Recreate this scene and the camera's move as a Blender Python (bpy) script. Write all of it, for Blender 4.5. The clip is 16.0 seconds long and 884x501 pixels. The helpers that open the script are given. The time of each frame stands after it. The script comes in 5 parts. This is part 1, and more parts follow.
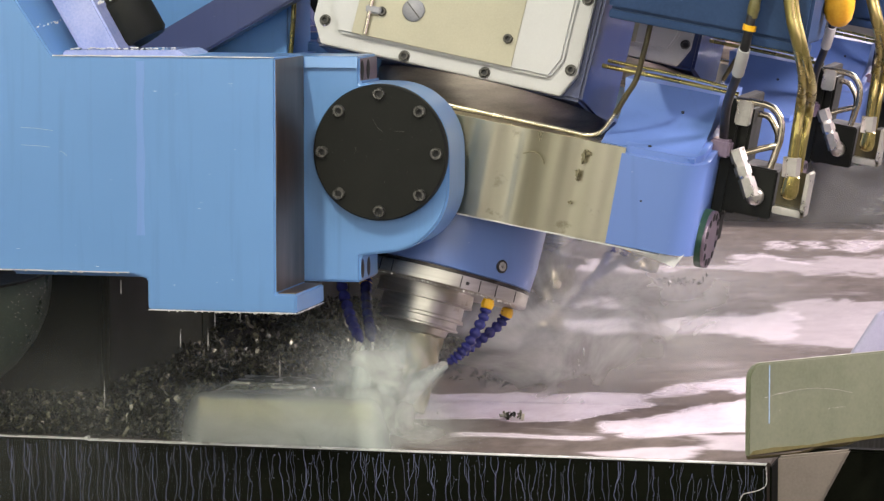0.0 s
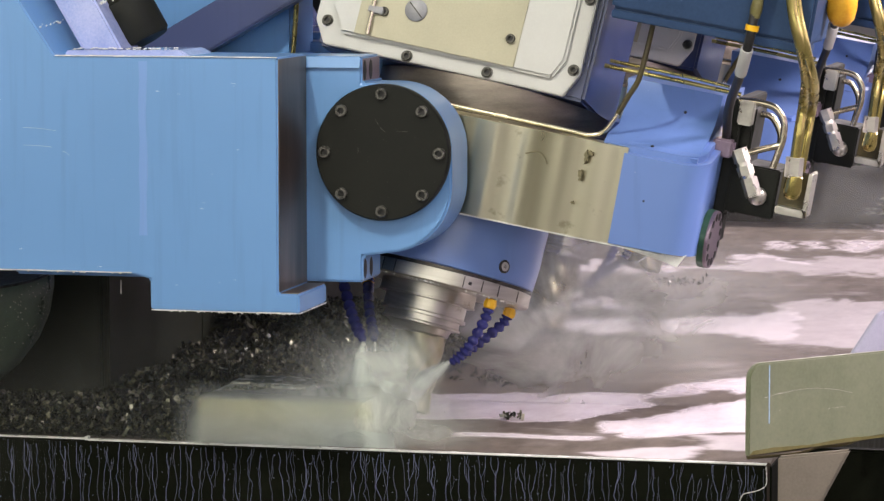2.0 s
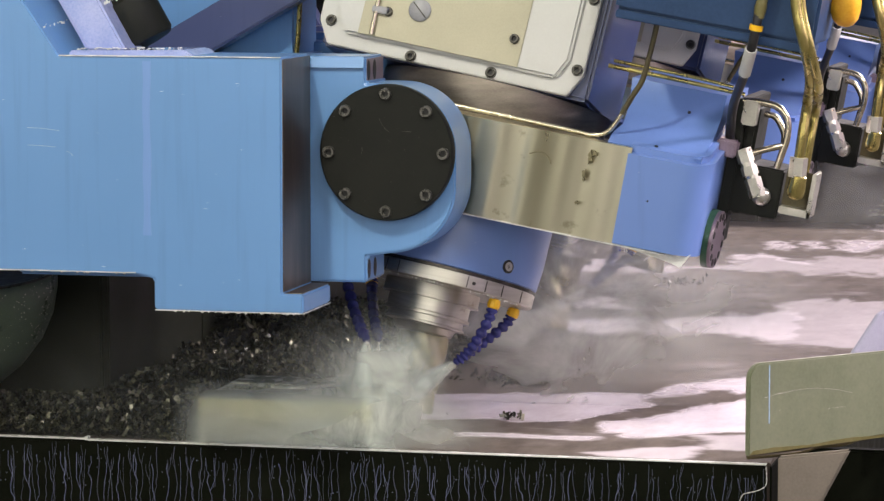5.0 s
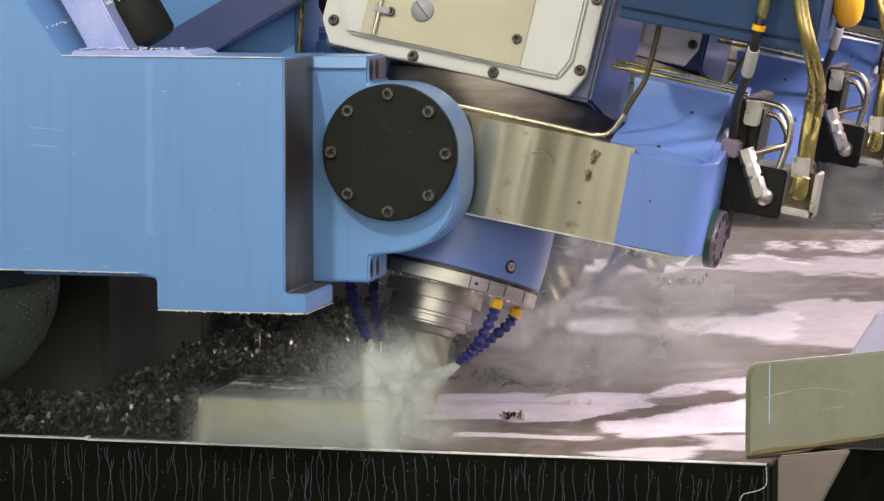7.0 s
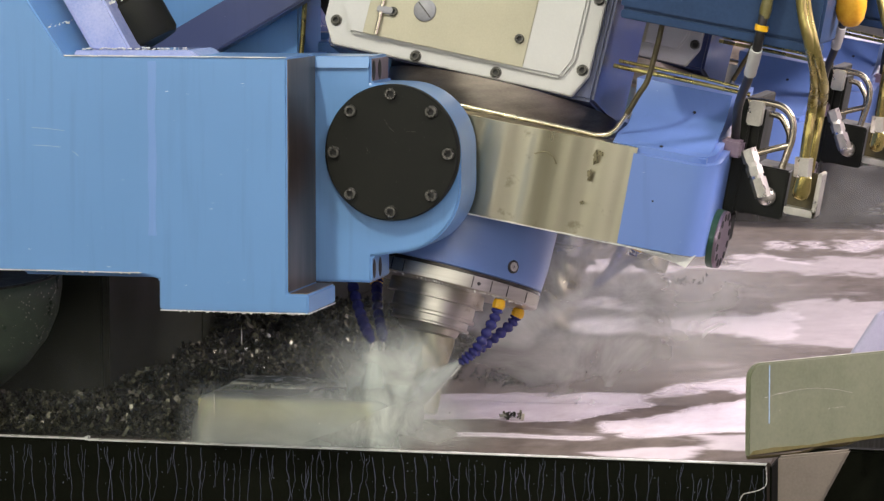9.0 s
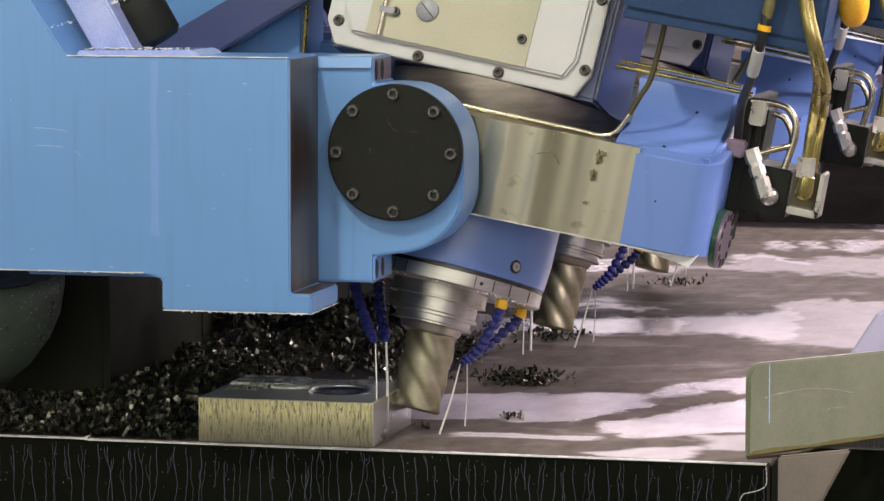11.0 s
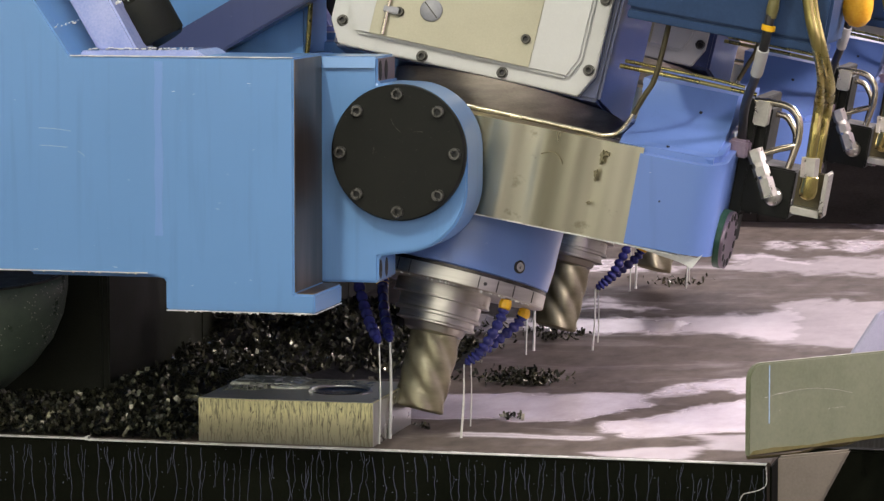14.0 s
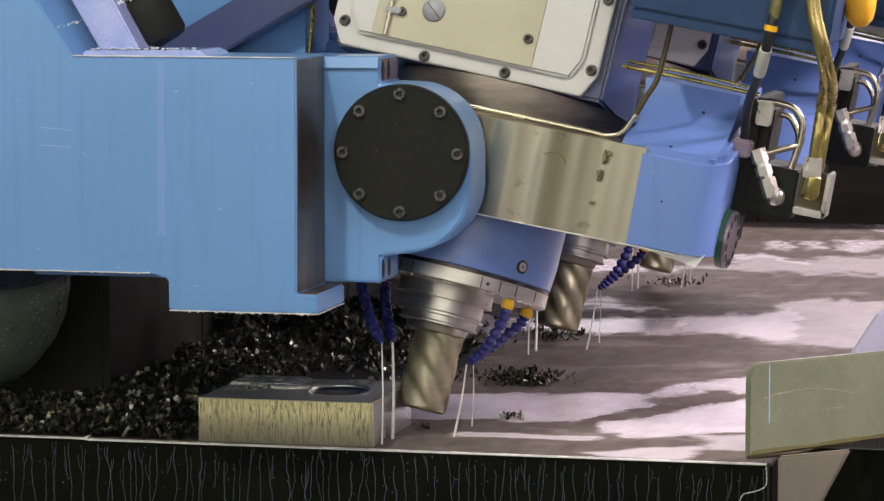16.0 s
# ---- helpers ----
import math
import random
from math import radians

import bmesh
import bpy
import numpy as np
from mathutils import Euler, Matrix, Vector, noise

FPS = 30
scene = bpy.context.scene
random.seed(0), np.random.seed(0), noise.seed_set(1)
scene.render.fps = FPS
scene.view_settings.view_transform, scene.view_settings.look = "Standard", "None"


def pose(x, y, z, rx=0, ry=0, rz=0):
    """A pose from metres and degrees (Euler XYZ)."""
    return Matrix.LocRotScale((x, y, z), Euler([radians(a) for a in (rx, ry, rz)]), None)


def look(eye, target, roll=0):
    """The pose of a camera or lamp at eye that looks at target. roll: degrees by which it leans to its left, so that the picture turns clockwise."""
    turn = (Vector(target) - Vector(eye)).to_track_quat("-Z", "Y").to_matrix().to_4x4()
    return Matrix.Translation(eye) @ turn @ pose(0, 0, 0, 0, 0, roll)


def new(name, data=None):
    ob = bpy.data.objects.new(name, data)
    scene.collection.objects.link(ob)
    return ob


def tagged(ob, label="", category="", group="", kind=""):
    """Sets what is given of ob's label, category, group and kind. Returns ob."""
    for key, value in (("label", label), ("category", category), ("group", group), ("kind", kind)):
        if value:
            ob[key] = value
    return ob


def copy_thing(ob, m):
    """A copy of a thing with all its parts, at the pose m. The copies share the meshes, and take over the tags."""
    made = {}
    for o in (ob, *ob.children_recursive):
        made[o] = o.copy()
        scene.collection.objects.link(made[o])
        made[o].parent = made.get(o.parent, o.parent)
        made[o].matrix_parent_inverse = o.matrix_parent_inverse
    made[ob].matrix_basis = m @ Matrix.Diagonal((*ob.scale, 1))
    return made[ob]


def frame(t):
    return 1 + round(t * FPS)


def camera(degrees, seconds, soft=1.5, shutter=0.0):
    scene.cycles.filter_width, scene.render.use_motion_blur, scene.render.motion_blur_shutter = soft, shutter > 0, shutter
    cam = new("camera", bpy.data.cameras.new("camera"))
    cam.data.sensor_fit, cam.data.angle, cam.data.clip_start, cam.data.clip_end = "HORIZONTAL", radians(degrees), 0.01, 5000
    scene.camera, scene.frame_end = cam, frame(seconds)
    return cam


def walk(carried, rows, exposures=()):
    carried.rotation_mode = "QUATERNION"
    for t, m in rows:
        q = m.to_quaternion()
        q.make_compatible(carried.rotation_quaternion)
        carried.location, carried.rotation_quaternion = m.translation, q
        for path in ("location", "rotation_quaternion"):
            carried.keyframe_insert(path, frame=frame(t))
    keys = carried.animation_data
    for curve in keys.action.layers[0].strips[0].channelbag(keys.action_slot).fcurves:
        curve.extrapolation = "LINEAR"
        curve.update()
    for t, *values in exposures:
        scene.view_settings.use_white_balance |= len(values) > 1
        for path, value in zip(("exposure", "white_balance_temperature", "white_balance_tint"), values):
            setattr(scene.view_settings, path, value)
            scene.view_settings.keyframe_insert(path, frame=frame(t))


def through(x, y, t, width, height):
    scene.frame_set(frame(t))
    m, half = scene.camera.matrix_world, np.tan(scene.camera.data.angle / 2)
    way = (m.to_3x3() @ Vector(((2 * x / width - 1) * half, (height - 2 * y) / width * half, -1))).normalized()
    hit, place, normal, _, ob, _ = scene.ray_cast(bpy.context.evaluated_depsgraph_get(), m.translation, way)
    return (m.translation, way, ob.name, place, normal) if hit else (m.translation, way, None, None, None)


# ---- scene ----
# A still camera on a long lens; x runs along the table's edge, y into the depth, z up.
# The origin is the centre of the pivot cover at the start.
cam = camera(14.889, 16.0, soft=1.4, shutter=0.5)
CAM_POSE = look((1.4776, -5.8043, 0.4120), (0.1122, 0.0090, -0.1727))
walk(cam, [(0.0, CAM_POSE), (16.0, CAM_POSE)], exposures=[(0.0, 0.06), (4.0, -0.02), (9.0, -0.05), (12.0, -0.14), (16.0, -0.2)])

PITCH = 1.313            # from spindle to spindle
TABLE_Z = -0.545
FLOOR_Z = -1.75
FEED = 0.0381            # way of the heads in the whole clip


# ---- world and lights ----
def make_world():
    w = bpy.data.worlds.new("hall_air")
    scene.world = w
    w.use_nodes = True
    bg = w.node_tree.nodes["Background"]
    bg.inputs[0].default_value = (0.5, 0.5, 0.55, 1)
    bg.inputs[1].default_value = 0.15


def area(name, eye, target, sx, sy, watts, colour):
    d = bpy.data.lights.new(name, "AREA")
    d.shape, d.size, d.size_y, d.energy, d.color = "RECTANGLE", sx, sy, watts, colour
    ob = new(name, d)
    ob.matrix_world = look(eye, target)
    return ob


make_world()
area("work_lamp", (-0.59, -2.35, 2.65), (0.03, 0.0, -0.1), 0.15, 0.15, 74, (1.0, 0.96, 0.82))
# The next two are unseen fill, added to brighten the table from front and back.
area("fill_lamp", (2.0, -1.9, 2.6), (0.35, 0.8, -0.55), 0.8, 0.4, 40, (0.98, 0.96, 0.98))
area("fill_lamp", (3.3, 8.8, 3.5), (0.45, 1.2, -0.55), 1.6, 0.8, 1150, (1.0, 0.88, 0.90))
area("side_lamp", (2.2, 0.7, 1.0), (0.3, 0.8, -0.55), 0.5, 0.4, 66, (1.0, 0.86, 0.93))


# ---- materials ----
def nodes_of(name):
    m = bpy.data.materials.new(name)
    m.use_nodes = True
    nt = m.node_tree
    return m, nt, nt.nodes["Principled BSDF"]


def link(nt, a, b):
    nt.links.new(a, b)


def coords(nt, scale=(1, 1, 1), tilt=0.0):
    tc = nt.nodes.new("ShaderNodeTexCoord")
    vec = tc.outputs["Object"]
    if tilt:
        rot = nt.nodes.new("ShaderNodeMapping")
        rot.inputs["Rotation"].default_value = (0, radians(-tilt), 0)
        link(nt, vec, rot.inputs["Vector"])
        vec = rot.outputs["Vector"]
    mp = nt.nodes.new("ShaderNodeMapping")
    mp.inputs["Scale"].default_value = scale
    link(nt, vec, mp.inputs["Vector"])
    return mp.outputs["Vector"]


def noise_node(nt, vec, scale, detail=4.0, rough=0.55, distortion=0.0):
    n = nt.nodes.new("ShaderNodeTexNoise")
    n.inputs["Scale"].default_value = scale
    n.inputs["Detail"].default_value = detail
    n.inputs["Roughness"].default_value = rough
    n.inputs["Distortion"].default_value = distortion
    link(nt, vec, n.inputs["Vector"])
    return n.outputs["Fac"]


def ramp(nt, fac, stops):
    r = nt.nodes.new("ShaderNodeValToRGB")
    els = r.color_ramp.elements
    while len(els) < len(stops):
        els.new(0.5)
    for e, (p, c) in zip(els, stops):
        e.position = p
        e.color = (*c, 1) if len(c) == 3 else c
    link(nt, fac, r.inputs["Fac"])
    return r.outputs["Color"]


def bump(nt, bsdf, fac, strength, distance=0.002):
    b = nt.nodes.new("ShaderNodeBump")
    b.inputs["Strength"].default_value = strength
    b.inputs["Distance"].default_value = distance
    link(nt, fac, b.inputs["Height"])
    link(nt, b.outputs["Normal"], bsdf.inputs["Normal"])


def mix(nt, fac, a, b, mode="MIX"):
    m = nt.nodes.new("ShaderNodeMix")
    m.data_type, m.blend_type = "RGBA", mode
    if isinstance(fac, (int, float)):
        m.inputs["Factor"].default_value = fac
    else:
        link(nt, fac, m.inputs["Factor"])
    for sock, v in ((m.inputs["A"], a), (m.inputs["B"], b)):
        if isinstance(v, tuple):
            sock.default_value = (*v, 1)
        else:
            link(nt, v, sock)
    return m.outputs["Result"]


def grey(v):
    return (v, v, v)


def surface(name, dark, light, rough=(0.3, 0.5), metal=0.0, scale=30, fine=300, stretch=(1, 1, 1), relief=0.15, coat=0.0, spec=0.5):
    """Two tones over a coarse and a fine noise, with uneven gloss and a fine relief."""
    m, nt, p = nodes_of(name)
    v = coords(nt, stretch)
    a = noise_node(nt, v, scale, 5, 0.6)
    b = noise_node(nt, v, fine, 3, 0.6)
    col = ramp(nt, a, [(0.3, dark), (0.7, light)])
    col = mix(nt, 0.35, col, ramp(nt, b, [(0.3, dark), (0.7, light)]))
    link(nt, col, p.inputs["Base Color"])
    link(nt, ramp(nt, a, [(0.3, grey(rough[0])), (0.7, grey(rough[1]))]), p.inputs["Roughness"])
    p.inputs["Metallic"].default_value = metal
    p.inputs["Coat Weight"].default_value = coat
    p.inputs["Specular IOR Level"].default_value = spec
    bump(nt, p, b, relief, 0.001)
    return m


def paint(name, base):
    """Machine enamel: even colour with scuffs, faint runs and an orange-peel skin."""
    m, nt, p = nodes_of(name)
    v = coords(nt)
    cloud = noise_node(nt, v, 3.1, 2, 0.5)
    runs = noise_node(nt, coords(nt, (60, 60, 3)), 1.0, 3, 0.6)
    d, l = tuple(c * 0.92 for c in base), tuple(min(1, c * 1.07) for c in base)
    col = ramp(nt, cloud, [(0.1, d), (0.9, l)])
    col = mix(nt, ramp(nt, runs, [(0.55, grey(0)), (0.85, grey(0.35))]), col, tuple(c * 0.7 for c in base))
    scr = noise_node(nt, coords(nt, (40, 40, 400)), 1.0, 2, 0.5, 0.6)
    spots = noise_node(nt, v, 38, 2, 0.5)
    chips = nt.nodes.new("ShaderNodeMath")
    chips.operation = "MULTIPLY"
    link(nt, ramp(nt, scr, [(0.735, grey(0)), (0.77, grey(1))]), chips.inputs[0])
    link(nt, ramp(nt, spots, [(0.58, grey(0)), (0.64, grey(1))]), chips.inputs[1])
    col = mix(nt, chips.outputs[0], col, (0.75, 0.82, 0.86))
    link(nt, col, p.inputs["Base Color"])
    link(nt, ramp(nt, cloud, [(0.1, grey(0.24)), (0.9, grey(0.40))]), p.inputs["Roughness"])
    p.inputs["Coat Weight"].default_value = 0.25
    p.inputs["Coat Roughness"].default_value = 0.15
    bump(nt, p, noise_node(nt, v, 450, 2), 0.06, 0.001)
    return m


def brushed(name, dark, light, rough=0.28, along=(3, 3, 260), tilt=0.0, detail=4):
    m, nt, p = nodes_of(name)
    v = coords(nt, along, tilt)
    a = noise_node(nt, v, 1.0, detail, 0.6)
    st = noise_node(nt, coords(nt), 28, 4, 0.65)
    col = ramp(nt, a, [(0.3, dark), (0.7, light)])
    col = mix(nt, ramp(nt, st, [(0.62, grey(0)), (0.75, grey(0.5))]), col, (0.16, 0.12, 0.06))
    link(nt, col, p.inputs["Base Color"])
    p.inputs["Metallic"].default_value = 1.0
    link(nt, ramp(nt, a, [(0.2, grey(rough * 0.8)), (0.8, grey(rough * 1.3))]), p.inputs["Roughness"])
    bump(nt, p, a, 0.08, 0.001)
    return m


# Pale reflections painted on the wet table: s from, s to (s runs along x, skewed with depth),
# the near border's y at both ends, the far border's y at both ends, strength.
GLARE_NEAR = [
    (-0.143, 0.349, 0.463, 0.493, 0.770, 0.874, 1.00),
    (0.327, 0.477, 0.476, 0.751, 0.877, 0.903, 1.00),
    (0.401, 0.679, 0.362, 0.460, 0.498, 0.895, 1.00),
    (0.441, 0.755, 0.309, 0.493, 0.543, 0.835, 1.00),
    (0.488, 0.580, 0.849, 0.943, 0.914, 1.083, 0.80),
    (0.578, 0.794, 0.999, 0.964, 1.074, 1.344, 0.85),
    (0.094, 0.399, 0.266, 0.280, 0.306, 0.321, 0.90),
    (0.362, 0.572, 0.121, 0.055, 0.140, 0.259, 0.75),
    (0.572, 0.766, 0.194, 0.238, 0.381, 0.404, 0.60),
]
GLARE_FAR = [
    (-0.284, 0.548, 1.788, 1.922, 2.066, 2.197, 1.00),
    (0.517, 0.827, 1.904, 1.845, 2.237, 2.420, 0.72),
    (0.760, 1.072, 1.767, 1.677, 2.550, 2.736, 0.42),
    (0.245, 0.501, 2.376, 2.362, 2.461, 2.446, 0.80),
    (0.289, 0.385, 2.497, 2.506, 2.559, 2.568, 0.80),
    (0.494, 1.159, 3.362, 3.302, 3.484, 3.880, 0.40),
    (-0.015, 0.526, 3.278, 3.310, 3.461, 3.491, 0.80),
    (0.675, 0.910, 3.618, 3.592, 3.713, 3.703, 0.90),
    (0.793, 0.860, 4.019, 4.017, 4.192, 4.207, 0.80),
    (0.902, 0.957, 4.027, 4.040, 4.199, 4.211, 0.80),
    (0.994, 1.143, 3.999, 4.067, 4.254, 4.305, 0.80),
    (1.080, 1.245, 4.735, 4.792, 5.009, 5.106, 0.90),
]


def table_material():
    """Wet steel bed: pale reflections are painted into the colour, over dull grey-brown."""
    m, nt, p = nodes_of("wet_table")

    def calc(op, a, b, c=None):
        n = nt.nodes.new("ShaderNodeMath")
        n.operation = op
        for sock, v in zip(n.inputs, (a, b, c)):
            if isinstance(v, (int, float)):
                sock.default_value = v
            elif v is not None:
                link(nt, v, sock)
        return n.outputs[0]

    def rise(v, soft):
        n = nt.nodes.new("ShaderNodeMapRange")
        n.interpolation_type = "SMOOTHSTEP"
        n.inputs["From Min"].default_value = -soft
        n.inputs["From Max"].default_value = soft
        link(nt, v, n.inputs["Value"])
        return n.outputs[0]

    tc = nt.nodes.new("ShaderNodeTexCoord")
    sep = nt.nodes.new("ShaderNodeSeparateXYZ")
    link(nt, tc.outputs["Object"], sep.inputs[0])
    x, y = sep.outputs["X"], sep.outputs["Y"]
    wob = noise_node(nt, coords(nt, (5.0, 2.4, 1)), 1.6, 4, 0.55, 0.4)
    sway = noise_node(nt, coords(nt, (2.0, 3.0, 1)), 2.0, 4, 0.6, 0.3)
    span = calc("MULTIPLY_ADD", y, 0.17, 0.07)
    yy = calc("MULTIPLY_ADD", calc("SUBTRACT", wob, 0.5), span, y)
    ss = calc("MULTIPLY_ADD", y, 0.16, x)
    ss = calc("MULTIPLY_ADD", calc("SUBTRACT", sway, 0.5), 0.16, ss)
    glare = None
    for s0, s1, a0, a1, b0, b1, thick in GLARE_NEAR + GLARE_FAR:
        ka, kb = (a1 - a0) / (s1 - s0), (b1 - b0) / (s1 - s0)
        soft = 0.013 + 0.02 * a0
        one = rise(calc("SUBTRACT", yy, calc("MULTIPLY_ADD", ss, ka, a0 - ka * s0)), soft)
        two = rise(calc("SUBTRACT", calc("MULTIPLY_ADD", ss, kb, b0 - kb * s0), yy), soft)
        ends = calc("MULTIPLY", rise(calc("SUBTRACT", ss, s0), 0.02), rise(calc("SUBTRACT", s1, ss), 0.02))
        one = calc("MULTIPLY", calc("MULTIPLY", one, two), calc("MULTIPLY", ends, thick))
        glare = one if glare is None else calc("MAXIMUM", glare, one)
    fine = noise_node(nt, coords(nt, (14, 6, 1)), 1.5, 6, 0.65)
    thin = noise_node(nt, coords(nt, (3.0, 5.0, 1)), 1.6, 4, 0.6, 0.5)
    glare = calc("MAXIMUM", glare, calc("MULTIPLY", rise(calc("SUBTRACT", thin, 0.62), 0.12), 0.12))
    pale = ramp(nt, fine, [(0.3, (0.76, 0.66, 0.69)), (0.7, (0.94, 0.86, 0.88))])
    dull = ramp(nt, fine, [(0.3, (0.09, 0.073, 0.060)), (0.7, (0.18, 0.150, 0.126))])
    link(nt, mix(nt, glare, dull, pale), p.inputs["Base Color"])
    link(nt, mix(nt, glare, grey(0.5), grey(0.2)), p.inputs["Roughness"])
    link(nt, mix(nt, glare, grey(0.04), grey(0.5)), p.inputs["Specular IOR Level"])
    bump(nt, p, fine, 0.12, 0.002)
    return m


def workpiece_material():
    """Cut aluminium, darker towards its foot, with a wet face down which the coolant breaks into thin dark runnels."""
    m, nt, p = nodes_of("wet_aluminium")
    runs = noise_node(nt, coords(nt, (170, 170, 15)), 1.0, 3, 0.55, 0.8)
    hair = noise_node(nt, coords(nt, (330, 330, 60)), 1.0, 3, 0.6, 0.3)
    line = ramp(nt, runs, [(0.465, grey(0)), (0.492, grey(1)), (0.508, grey(1)), (0.535, grey(0))])
    line = mix(nt, 0.2, line, ramp(nt, hair, [(0.45, grey(0)), (0.62, grey(1))]))
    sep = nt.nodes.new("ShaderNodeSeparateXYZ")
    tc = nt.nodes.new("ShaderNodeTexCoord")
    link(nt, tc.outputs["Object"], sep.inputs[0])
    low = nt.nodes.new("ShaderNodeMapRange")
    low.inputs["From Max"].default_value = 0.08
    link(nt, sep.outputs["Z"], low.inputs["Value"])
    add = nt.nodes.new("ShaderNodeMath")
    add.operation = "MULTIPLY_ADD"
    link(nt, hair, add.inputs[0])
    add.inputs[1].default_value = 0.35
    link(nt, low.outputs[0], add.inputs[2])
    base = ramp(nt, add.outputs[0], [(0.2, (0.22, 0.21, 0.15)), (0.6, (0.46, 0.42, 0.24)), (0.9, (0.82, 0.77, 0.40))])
    link(nt, mix(nt, line, base, (0.13, 0.12, 0.075)), p.inputs["Base Color"])
    p.inputs["Metallic"].default_value = 0.3
    p.inputs["Roughness"].default_value = 0.34
    bump(nt, p, runs, 0.3, 0.002)
    return m


def chip_material():
    """Wet aluminium flakes: most dark with oil, some olive grey, a few bright."""
    m, nt, p = nodes_of("aluminium_chip")
    geo = nt.nodes.new("ShaderNodeNewGeometry")
    tone = ramp(nt, geo.outputs["Random Per Island"], [(0.0, (0.010, 0.011, 0.007)), (0.5, (0.04, 0.042, 0.026)), (0.78, (0.13, 0.132, 0.08)), (0.92, (0.31, 0.30, 0.19)), (1.0, (0.58, 0.55, 0.44))])
    grain = noise_node(nt, coords(nt, (1, 1, 1)), 260, 4, 0.6)
    link(nt, mix(nt, ramp(nt, grain, [(0.35, grey(0.0)), (0.7, grey(0.45))]), tone, (0.05, 0.05, 0.035)), p.inputs["Base Color"])
    p.inputs["Metallic"].default_value = 0.55
    link(nt, ramp(nt, grain, [(0.3, grey(0.18)), (0.7, grey(0.45))]), p.inputs["Roughness"])
    bump(nt, p, grain, 0.25, 0.001)
    return m


def glow(name, colour, strength):
    m, nt, p = nodes_of(name)
    p.inputs["Base Color"].default_value = (*colour, 1)
    p.inputs["Emission Color"].default_value = (*colour, 1)
    p.inputs["Emission Strength"].default_value = strength
    return m


def drops_material():
    """White drops that let half of the light through."""
    m, nt, p = nodes_of("coolant_drops")
    out = nt.nodes["Material Output"]
    p.inputs["Base Color"].default_value = (0.97, 0.97, 0.92, 1)
    p.inputs["Roughness"].default_value = 0.4
    t = nt.nodes.new("ShaderNodeBsdfTranslucent")
    t.inputs["Color"].default_value = (0.98, 0.98, 0.93, 1)
    mx = nt.nodes.new("ShaderNodeMixShader")
    mx.inputs[0].default_value = 0.55
    link(nt, p.outputs[0], mx.inputs[1])
    link(nt, t.outputs[0], mx.inputs[2])
    link(nt, mx.outputs[0], out.inputs["Surface"])
    return m


def mist_material(name, thick, grain, through=0.45):
    """Fine fog: thins out towards the rim of its piece and in wisps."""
    m, nt, p = nodes_of(name)
    out = nt.nodes["Material Output"]
    tc = nt.nodes.new("ShaderNodeTexCoord")
    mp = nt.nodes.new("ShaderNodeMapping")
    mp.inputs["Location"].default_value = (-1, 0, -1)
    mp.inputs["Scale"].default_value = (2, 0, 2)
    link(nt, tc.outputs["Generated"], mp.inputs["Vector"])
    gr = nt.nodes.new("ShaderNodeTexGradient")
    gr.gradient_type = "SPHERICAL"
    link(nt, mp.outputs["Vector"], gr.inputs["Vector"])
    soft = ramp(nt, gr.outputs["Fac"], [(0.0, grey(0)), (0.25, grey(0.25)), (0.6, grey(0.85)), (1.0, grey(1))])
    wisp = ramp(nt, noise_node(nt, coords(nt, grain), 1.0, 5, 0.6, 0.7), [(0.3, grey(0.25)), (0.7, grey(1.0))])
    fac = mix(nt, 1.0, soft, wisp, "MULTIPLY")
    fac = mix(nt, 1.0, fac, grey(thick), "MULTIPLY")
    p.inputs["Base Color"].default_value = (0.89, 0.92, 0.85, 1)
    p.inputs["Roughness"].default_value = 0.9
    p.inputs["Specular IOR Level"].default_value = 0.0
    t = nt.nodes.new("ShaderNodeBsdfTranslucent")
    t.inputs["Color"].default_value = (0.91, 0.94, 0.87, 1)
    half = nt.nodes.new("ShaderNodeMixShader")
    half.inputs[0].default_value = through
    link(nt, p.outputs[0], half.inputs[1])
    link(nt, t.outputs[0], half.inputs[2])
    clear = nt.nodes.new("ShaderNodeBsdfTransparent")
    mx = nt.nodes.new("ShaderNodeMixShader")
    link(nt, fac, mx.inputs[0])
    link(nt, clear.outputs[0], mx.inputs[1])
    link(nt, half.outputs[0], mx.inputs[2])
    link(nt, mx.outputs[0], out.inputs["Surface"])
    return m


